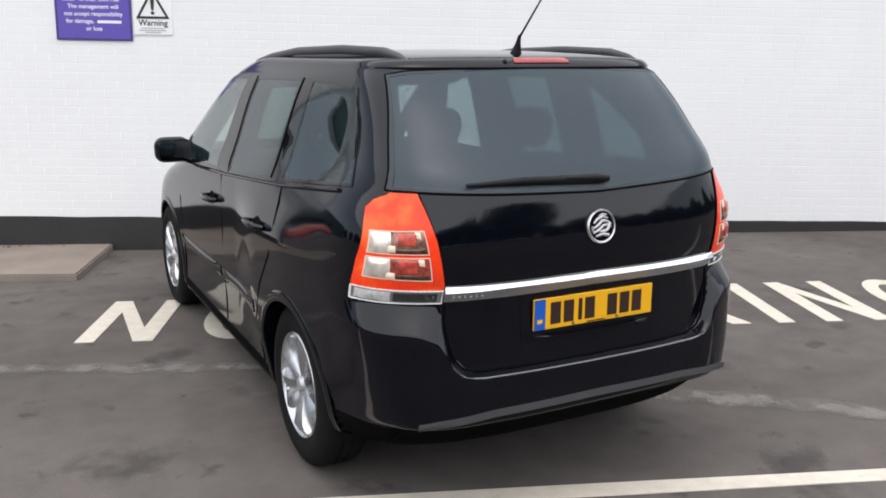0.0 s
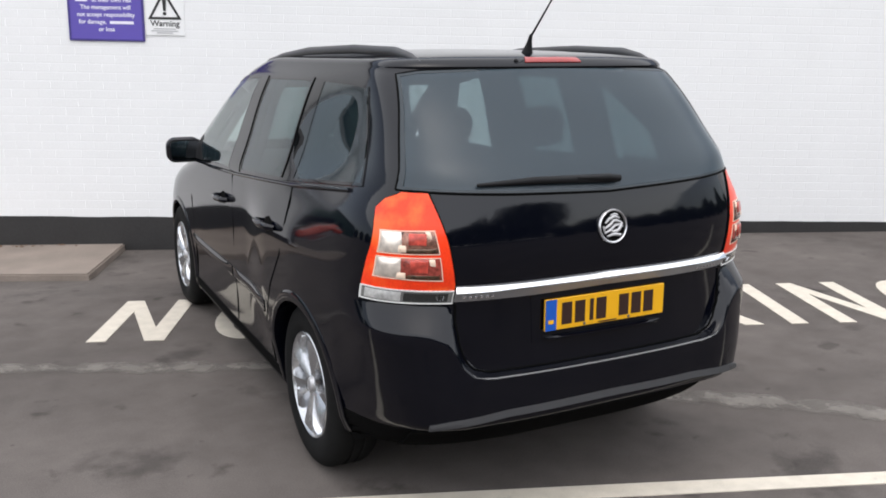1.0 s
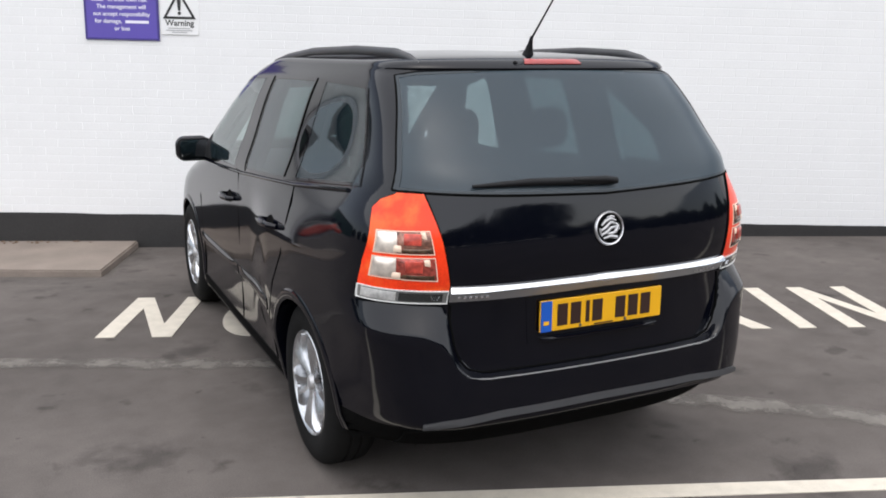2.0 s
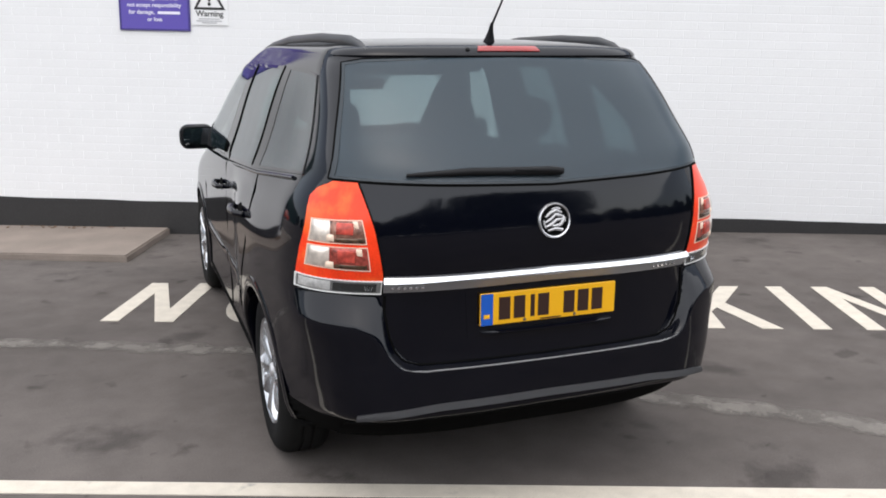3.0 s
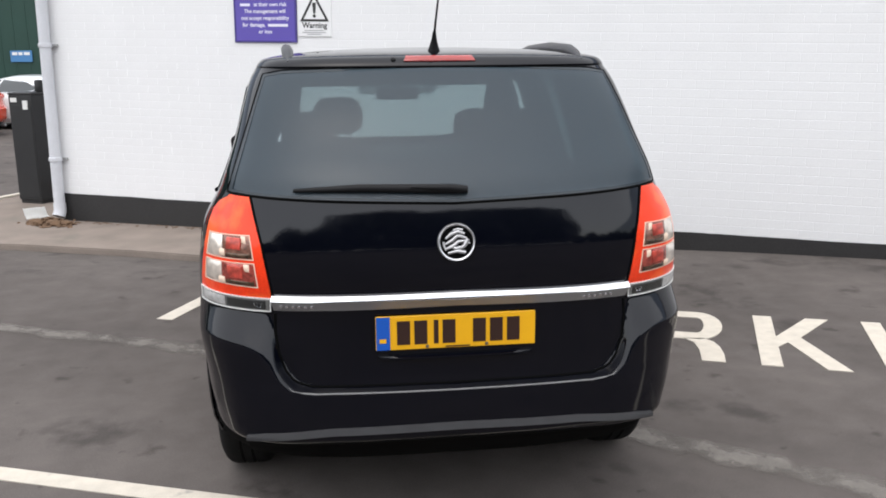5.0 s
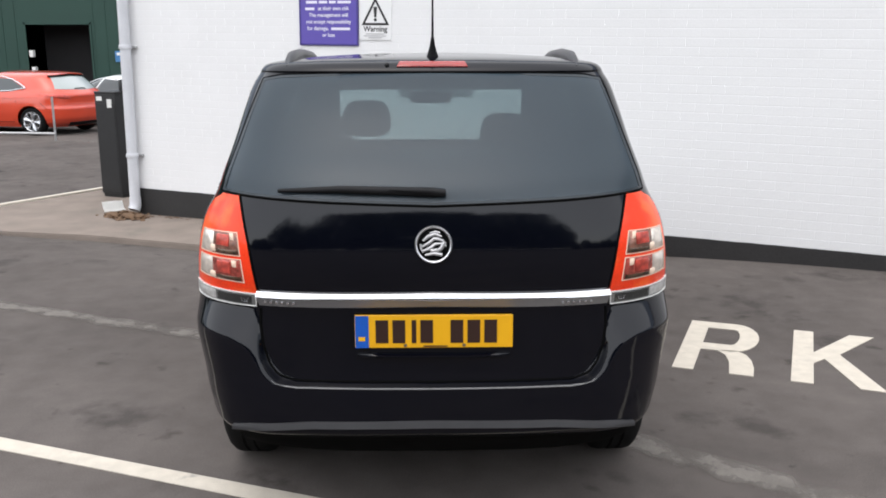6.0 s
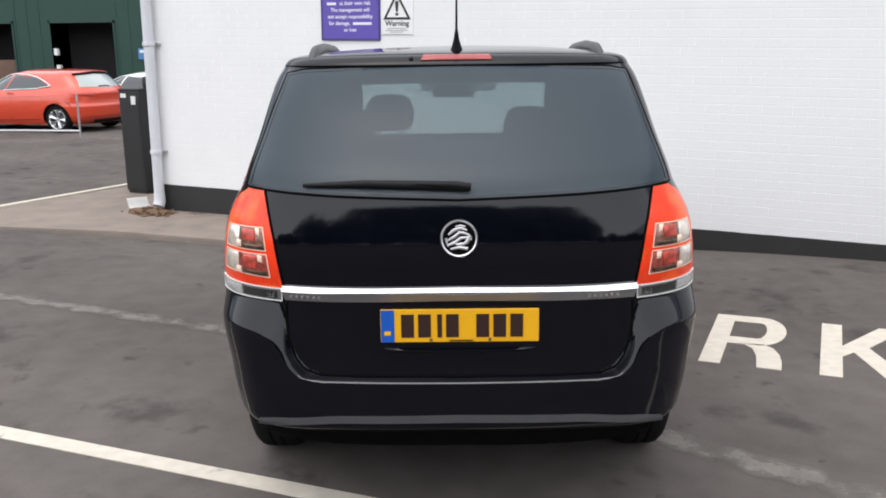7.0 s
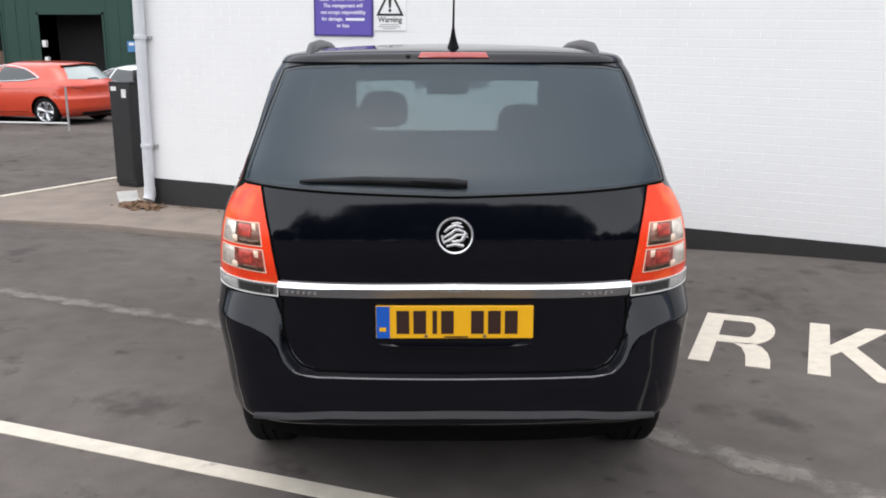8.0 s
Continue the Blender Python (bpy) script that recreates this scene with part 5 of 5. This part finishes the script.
def seat(car, x, y, top, wide=0.50, rest=0.26, lean=13):
    """A seat on the cabin floor: base, cushion, leaning back, head restraint of the width rest on two stalks; top: height of the restraint's top."""
    s = new("seat")
    s.parent = car
    s.matrix_basis = Matrix.Translation((x, y, 0))
    back = Matrix.Translation((0, 0, 0.60)) @ Matrix.Rotation(radians(lean), 4, "X")
    high = (top - 0.60) / math.cos(radians(lean))
    up = high - 0.235 if rest else high
    part("seat_cushion", plump(0, 0.27, 0.55, wide, 0.52, 0.20, 0.07), CLOTH, s, smooth=True)
    part("seat_frame", plump(0, 0.24, 0.35, wide * 0.8, 0.4, 0.24, 0.02), CABIN, s)
    part("backrest", cushion(0, 0, up / 2, wide, 0.17, up, 4.5, 0.22, back), CLOTH, s, smooth=True)
    for dx in (-1, 1):
        part("bolster", cushion(dx * wide * 0.40, -0.01, up * 0.42, wide * 0.24, 0.24, up * 0.8, 3.0, 0.0, back), CLOTH, s, smooth=True)
    if rest:
        part("head_restraint", cushion(0, 0, high - 0.095, rest, 0.12, 0.19, 3.4, 0.10, back), CLOTH, s, smooth=True)
        for dx in (-0.06, 0.06):
            part("stalk", tube([back @ Vector((dx, 0, high - 0.30)), back @ Vector((dx, 0, high - 0.15))], 0.007, 8), SATIN, s)


def cabin(car):
    part("cabin_floor", box(-0.66, 0.66, 0.42, 3.1, 0.36, 0.40), CABIN, car)
    part("load_floor", box(-0.52, 0.52, 0.10, 1.1, 0.62, 0.66, 0.01), CLOTH, car)
    for s in (-1, 1):
        part("side_trim", box(s * 0.77 - 0.02, s * 0.77 + 0.02, 0.40, 3.0, 0.40, 1.06, 0.01), CABIN, car)
        part("wheel_box", box(s * 0.64 - 0.12, s * 0.64 + 0.12, 0.45, 1.25, 0.40, 0.98, 0.05), CABIN, car)
    part("tailgate_trim", box(-0.60, 0.60, 0.075, 0.11, 0.62, 1.185, 0.01), CABIN, car)
    # headlining follows the roof just below it
    bm = bmesh.new()
    rows = []
    for y in np.linspace(0.50, 2.30, 12):
        rows.append([bm.verts.new((0.60 * t, float(y), 1.585 + 0.035 * (1 - t * t) * (1 - 0.8 * smooth01(float(y), 1.9, 2.3)) - 0.104 * smooth01(float(y), 1.9, 2.3) - 0.03 * (1 - smooth01(float(y), 0.5, 0.8)))) for t in np.linspace(-1, 1, 9)])
    for a, b in zip(rows, rows[1:]):
        for k in range(8):
            bm.faces.new((a[k], a[k + 1], b[k + 1], b[k]))
    bmesh.ops.solidify(bm, geom=bm.faces, thickness=0.01)
    part("headlining", bm, LINER, car, smooth=True)
    part("shade_band", patch(front_point, [(-0.20, 1.43), (0.26, 1.43)], [(-0.21, 1.52), (0.27, 1.52)], 8, 3, -0.012, 0.003), SHADEBAND, car, "dotted shade band behind the windscreen top", smooth=True)
    part("dashboard", plump(0, 3.05, 0.86, 1.50, 0.55, 0.38, 0.10), CABIN, car, smooth=True)
    part("steering_wheel", lathe([(0.185 + 0.015 * math.cos(a), 0.015 * math.sin(a)) for a in [2 * math.pi * k / 10 for k in range(10)]], 36, axis="z", closed=True), CABIN, car, m=Matrix.Translation((0.37, 2.62, 1.00)) @ Matrix.Rotation(radians(62), 4, "X"), smooth=True)
    part("interior_mirror", plump(0, 2.36, 1.437, 0.24, 0.03, 0.065, 0.014), TRIM, car, smooth=True)
    part("mirror_stem", tube([(0, 2.37, 1.445), (0, 2.42, 1.54)], 0.012, 8), TRIM, car)
    for x in (-0.345, 0.395):
        seat(car, x, 2.13, 1.44 if x < 0 else 1.37)
    for x in (-0.47, 0.0, 0.47):
        seat(car, x, 1.33, 1.42 if x else 1.16, 0.42, 0.23 if x else 0.0)
    for x in (-0.36, 0.36):
        part("folded_seat", plump(x, 0.62, 0.72, 0.48, 0.62, 0.12, 0.04), CLOTH, car, smooth=True)


build_mpv()
# ---- across the yard: two parked cars, a low rail, a green shed ----
HATCH = Shell(
    rear=[(0.18, 0.20), (0.28, 0.04), (0.40, -0.035), (0.52, -0.045), (0.58, -0.050), (0.615, -0.035), (0.64, -0.010), (0.72, 0.0), (0.80, -0.005), (0.86, -0.015), (0.90, 0.005), (0.94, 0.045), (0.99, 0.10), (1.08, 0.19), (1.20, 0.33), (1.28, 0.43), (1.32, 0.50), (1.36, 0.66), (1.39, 1.10), (1.40, 1.6)],
    front=[(0.18, 4.08), (0.30, 4.26), (0.45, 4.34), (0.62, 4.30), (0.74, 4.10), (0.84, 3.70), (0.92, 3.25), (1.05, 2.90), (1.22, 2.50), (1.32, 2.22), (1.36, 2.02), (1.39, 1.85), (1.40, 1.7)],
    half=[(0.18, 0.80), (0.30, 0.86), (0.60, 0.90), (0.80, 0.885), (0.90, 0.85), (1.0, 0.79), (1.20, 0.70), (1.29, 0.64), (1.335, 0.57), (1.37, 0.45), (1.39, 0.26), (1.40, 0.05)],
    lr=[(0.18, 0.7), (0.9, 0.75), (1.3, 0.5), (1.40, 0.05)], lf=[(0.18, 0.9), (0.9, 1.0), (1.3, 0.6), (1.40, 0.05)], p=2.8, pf=2.5)


def hatchback(label, paint, m, category="car"):
    car = thing("hatchback", label, category, m, group="cars across the yard")
    zs = [0.18 + 0.015 * i for i in range(75)] + [1.31, 1.325, 1.34, 1.355, 1.37, 1.38, 1.39, 1.395, 1.40]
    body = part("body", HATCH.mesh(zs, lambda x, y, z: False, [(0.78, 0.31, 0.35), (3.38, 0.31, 0.35)], 22, 40, 16), paint, car, smooth=True)
    rp = HATCH.rear_point
    part("rear_window", patch(rp, [(-0.64, 1.01), (0, 0.985), (0.64, 1.01)], [(-0.50, 1.27), (0, 1.30), (0.50, 1.27)], 16, 8, 0.005, 0.008), GLASSFAR, car, "pale reflecting glass", smooth=True)
    part("spoiler", patch(rp, [(-0.54, 1.272), (0, 1.302), (0.54, 1.272)], [(-0.50, 1.318), (0, 1.338), (0.50, 1.318)], 16, 4, 0.03, 0.05, slope=0.02), paint, car, smooth=True)
    part("spoiler_edge", patch(rp, [(-0.53, 1.258), (0, 1.288), (0.53, 1.258)], [(-0.53, 1.274), (0, 1.304), (0.53, 1.274)], 16, 2, 0.035, 0.04), SEAM, car, smooth=True)
    part("wiper", tube([rp(x, z, 0.012) for x, z in ((-0.25, 1.01), (0, 1.015), (0.05, 1.0))], 0.012, 6), TRIM, car)
    part("valance", patch(rp, [(-0.45, 0.20), (0.45, 0.20)], [(-0.52, 0.29), (0.52, 0.29)], 12, 3, 0.004, 0.008), TRIM, car, smooth=True)
    part("exhaust", tube([(0.5, 0.30, 0.22), (0.5, 0.05, 0.22)], 0.035, 12), GALV, car, smooth=True)
    for s in (-1, 1):
        side = lambda y, z, off, s=s: HATCH.side_point(y, z, off, s)
        part("side_window", patch(side, [(0.98, 1.03), (1.3, 0.985), (2.1, 0.955)], [(1.00, 1.05), (1.35, 1.22), (1.95, 1.285)], 14, 8, 0.004, 0.008), GLASSDARK, car, smooth=True)
        part("side_window", patch(side, [(2.14, 0.953), (2.6, 0.942), (3.05, 0.935)], [(2.0, 1.285), (2.2, 1.26), (2.50, 1.15)], 14, 8, 0.004, 0.008), GLASSDARK, car, smooth=True)
        loop = [(0.93, 1.035), (1.3, 0.972), (2.1, 0.942), (3.08, 0.922), (2.85, 1.03), (2.5, 1.165), (2.22, 1.272), (1.95, 1.30), (1.6, 1.278), (1.32, 1.222), (1.10, 1.13), (0.93, 1.035)]
        part("window_trim", tube([HATCH.side_point(y, z, 0.006, s) for y, z in loop], 0.013, 6, cap=False), CHROME, car, smooth=True)
        part("tail_lamp", patch(rp, [(s * 0.46, 0.79), (s * 0.84, 0.84)], [(s * 0.56, 0.89), (s * 0.83, 0.925)], 8, 5, 0.006, 0.01, puff=0.010), REDDARK, car, smooth=True)
        part("door_handle", tube([HATCH.side_point(y - 0.1, 0.87, o, s) for y, o in ((1.95, 0.0), (1.98, 0.03), (2.10, 0.03), (2.13, 0.0))], 0.012, 8), paint, car, smooth=True)
        for line in (((1.98, 0.95), (1.95, 0.7), (1.98, 0.32)), ((0.98, 1.0), (1.12, 0.75), (1.22, 0.34)), ((0.55, 0.90), (0.50, 0.70), (0.38, 0.60)), ((1.22, 0.30), (2.0, 0.28), (3.0, 0.28))):
            part("panel_gap", tube([HATCH.side_point(y, z, 0.0, s) for y, z in line], 0.005, 6), SEAM, body)
        part("swage", tube([HATCH.side_point(y, z, 0.001, s) for y, z in ((0.55, 0.845), (1.2, 0.82), (2.2, 0.79), (3.1, 0.76))], 0.007, 6), paint, body, smooth=True)
        part("door_mirror", plump(s * 0.97, 2.78, 0.99, 0.18, 0.10, 0.13, 0.04, 3), paint, car, smooth=True)
        for ay in (0.78, 3.38):
            part("wheel_housing", housing(0.36, 0.62, 0.52), TRIM, car, m=Matrix.Translation((0, ay, 0.31)) @ Matrix.Diagonal((s, 1, 1, 1)))
            build_wheel(car, s * 0.775, ay, 0.31, s, 0.31, 0.215, 0.19, 5, 0.5)
    part("floor_pan", box(-0.55, 0.55, 0.3, 3.9, 0.18, 0.24), TRIM, car)
    return car


GLASSDARK = mat("dark_car_glass", (0.05, 0.058, 0.06), 0.08, coat=0.3)
GLASSFAR = mat("pale_car_glass", (0.34, 0.38, 0.37), 0.05, coat=1.0)


def facing(x, y, degrees):
    return Matrix.Translation((x, y, 0)) @ Matrix.Rotation(radians(degrees), 4, "Z")


hatchback("shiny orange-red hatchback with alloy wheels parked on asphalt", ORANGEPAINT, facing(-7.35, 16.5, 72) @ Matrix.Diagonal((1, 1, 0.95, 1)))
hatchback("white hatchback parked behind the orange-red one", WHITECAR, facing(-5.65, 18.52, 72) @ Matrix.Diagonal((1, 1, 0.86, 1)))


def trip_rail():
    t = thing("trip_rail", "thin low galvanised rail with one upright before parked cars", "rail")
    part("post", tube([(-7.42, 14.8, 0), (-7.42, 14.8, 0.86)], 0.022, 10), GALV, t, smooth=True)
    part("bar", tube([(-7.42, 14.8, 0.14), (-14.5, 16.0, 0.14)], 0.025, 8), GALV, t, smooth=True)
    return t


trip_rail()


def green_shed():
    # local frame: x along its front, -y towards the yard
    m = Matrix.Translation((-11.3, 27.0, 0))
    t = thing("green_shed", "dark green clad workshop with an open black doorway", "building", m)
    openings = [(-4.75, -3.16, 0.0, 2.64), (-1.89, 0.19, 0.0, 2.64)]
    xs = [-16.0, -4.75, -3.16, -1.89, 0.19, 12.0]
    for a, b in zip(xs, xs[1:]):
        hole = any(abs(a - o[0]) < 0.01 for o in openings)
        part("wall", box(a, b, 0, 0.2, 2.64 if hole else 0, 5.2), GREENWALL, t)
        if hole:
            # a near-black sheet stands for the shade inside the opening
            part("doorway", box(a, b, 1.4, 1.5, 0, 2.7), DOORSHADE, t, "near-black sheet standing for the shade in the doorway")
            part("door_frame", box(a - 0.06, a, -0.03, 0.2, 0, 2.7), GREENWALL, t)
            part("door_frame", box(b, b + 0.06, -0.03, 0.2, 0, 2.7), GREENWALL, t)
            part("door_head", box(a - 0.06, b + 0.06, -0.03, 0.2, 2.62, 2.7), GREENWALL, t)
        else:
            x = a + 0.1
            while x < b:
                part("cladding_rib", box(x, x + 0.05, -0.012, 0, 0, 5.2), GREENWALL, t)
                x += 0.4
    part("side_wall", box(11.8, 12.0, 0.2, 10, 0, 5.2), GREENWALL, t)
    part("side_wall", box(-14.0, -13.8, 0.2, 10, 0, 5.2), GREENWALL, t)
    part("back_wall", box(-14.0, 12.0, 10, 10.2, 0, 5.2), GREENWALL, t)
    part("roof", box(-14.2, 12.2, -0.3, 10.4, 5.2, 5.4), ROOFFELT, t)
    part("brick_pier", box(-4.7, -3.2, 0.25, 0.45, 0, 1.45), REDBRICKFAR, t, "brown brick wall inside the doorway")
    part("wall_box", box(-1.82, -1.70, -0.08, 0.1, 1.58, 1.80, 0.01), PAPER, t, "pale wall box")
    part("wall_box", box(-1.78, -1.66, -0.08, 0.1, 1.10, 1.26, 0.01), PAPER, t, "pale wall box")
    # blue sign beside the doorway: a pale line of writing that cannot be read
    sign = part("sign", box(0.97, 1.62, -0.05, -0.012, 1.42, 1.77, 0.004), SIGNBLUE, t, "blue sign with pale writing")
    for k, (x, w) in enumerate(((1.03, 0.16), (1.22, 0.12), (1.38, 0.18))):
        part("text_bar", box(x, x + w, -0.055, -0.049, 1.63, 1.72), PAPER, sign)
    return t


green_shed()


# ---- behind the viewer: a line of trees that the glossy paint mirrors ----
def tree(x, y, height, seed):
    rnd = random.Random(seed)
    t = thing("tree", "broad leafy tree at the edge of the yard", "tree", Matrix.Translation((x, y, 0)), group="trees at the yard's edge")
    bm = tube([(0, 0, 0), (0.05, 0.03, height * 0.3), (0, 0.1, height * 0.55), (0.1, 0.05, height * 0.8)], [0.22, 0.17, 0.11, 0.04], 10)
    for k in range(7):
        a, z = rnd.uniform(0, 6.3), height * rnd.uniform(0.3, 0.65)
        r = height * rnd.uniform(0.18, 0.3)
        tube([(0, 0, z), (r * 0.5 * math.cos(a), r * 0.5 * math.sin(a), z + r * 0.35), (r * math.cos(a), r * math.sin(a), z + r * 0.8)], [0.08, 0.05, 0.02], 6, bm)
    part("trunk", bm, BARK, t, smooth=True)
    verts, faces = [], []
    for k in range(2800):
        a, b = rnd.uniform(0, 6.283), rnd.uniform(-1, 1)
        r = rnd.uniform(0.25, 1) ** 0.5
        w = height * 0.42 * (1 + 0.3 * noise.noise((math.cos(a) * 1.7 + seed, math.sin(a) * 1.7, b * 2)))
        c = math.sqrt(1 - b * b)
        p = Vector((w * r * c * math.cos(a), w * r * c * math.sin(a), height * 0.51 + height * 0.49 * r * b))
        q = Euler((rnd.uniform(0, 6), rnd.uniform(0, 6), rnd.uniform(0, 6))).to_matrix()
        s = rnd.uniform(0.25, 0.55)
        i = len(verts)
        verts += [p + q @ Vector(v) * s for v in ((-1, 0, 0), (0, -0.6, 0.1), (1, 0, 0), (0, 0.6, 0.1))]
        faces.append((i, i + 1, i + 2, i + 3))
    me = bpy.data.meshes.new("crown")
    me.from_pydata(verts, [], faces)
    me.materials.append(LEAF)
    ob = new("crown", me)
    ob.parent = t
    return t


spread = random.Random(21)
for i in range(44):
    a = 150 + 215 * i / 43
    near = 232 < a < 298
    d = 44 + spread.uniform(-4, 6) if near else 56 + spread.uniform(-12, 12)
    high = spread.uniform(13.0, 17.0) if near else spread.uniform(5.0, 9.0) if a < 232 else spread.uniform(4.5, 8.5)
    tree(d * 1.1 * math.cos(radians(a)), -2 + d * math.sin(radians(a)), high, i)
for i in range(5):
    a = radians(114 + 32 * i / 4)
    tree(64 * math.cos(a), 64 * math.sin(a), spread.uniform(6.0, 9.0), 60 + i)


# ---- bricks of the white wall: stretcher bond, each one proud of its joint ----
def brick_mesh(name, length):
    bm = bmesh.new()
    l, h, e = length / 2, 0.0350, 0.003
    back = [bm.verts.new((x, 0.016, z)) for x, z in ((-l, -h), (l, -h), (l, h), (-l, h))]
    mid = [bm.verts.new((x, 0.0006, z)) for x, z in ((-l, -h), (l, -h), (l, h), (-l, h))]
    face = [bm.verts.new((x, 0.0, z)) for x, z in ((-l + e, -h + e), (l - e, -h + e), (l - e, h - e), (-l + e, h - e))]
    bm.faces.new(face)
    for i in range(4):
        j = (i + 1) % 4
        bm.faces.new((back[i], back[j], mid[j], mid[i])), bm.faces.new((mid[i], mid[j], face[j], face[i]))
    bmesh.ops.recalc_face_normals(bm, faces=bm.faces)
    me = bpy.data.meshes.new(name)
    bm.to_mesh(me)
    bm.free()
    me.materials.append(WHITEBRICK)
    return me


def build_bricks():
    wall = bpy.data.objects["wall_south"]
    rnd = random.Random(11)
    full, half = brick_mesh("brick", 0.2240), brick_mesh("brick_half", 0.1115)
    rest_v, rest_f = [], []
    count = 0
    courses = int(2.75 / 0.075)
    for c in range(courses):
        z = 0.0375 + 0.075 * c
        x = LEFT + (0.1125 if c % 2 else 0.0)
        row = [(LEFT + 0.051, half)] if c % 2 else []
        while x + 0.225 < 10.5:
            row.append((x + 0.1075, full))
            x += 0.225
        for cx, me in row:
            dy, dz, tilt, yaw = rnd.uniform(-0.0004, 0.0004), rnd.uniform(-0.0015, 0.0015), rnd.uniform(-0.008, 0.008), rnd.uniform(-0.005, 0.005)
            m = Matrix.Translation((cx, dy, z + dz)) @ Euler((0, tilt, yaw)).to_matrix().to_4x4()
            if 2.9 < cx < 6.3 and c < 20 and count < 300:
                ob = new("brick", me)
                ob.parent = wall
                ob.matrix_basis = m
                count += 1
            else:
                i = len(rest_v)
                rest_v += [m @ v.co for v in me.vertices]
                rest_f += [tuple(i + k for k in p.vertices) for p in me.polygons]
    me = bpy.data.meshes.new("brickwork")
    me.from_pydata(rest_v, [], rest_f)
    me.materials.append(WHITEBRICK)
    ob = new("brickwork", me)
    ob.parent = wall
    tagged(ob, kind="stuff")


build_bricks()
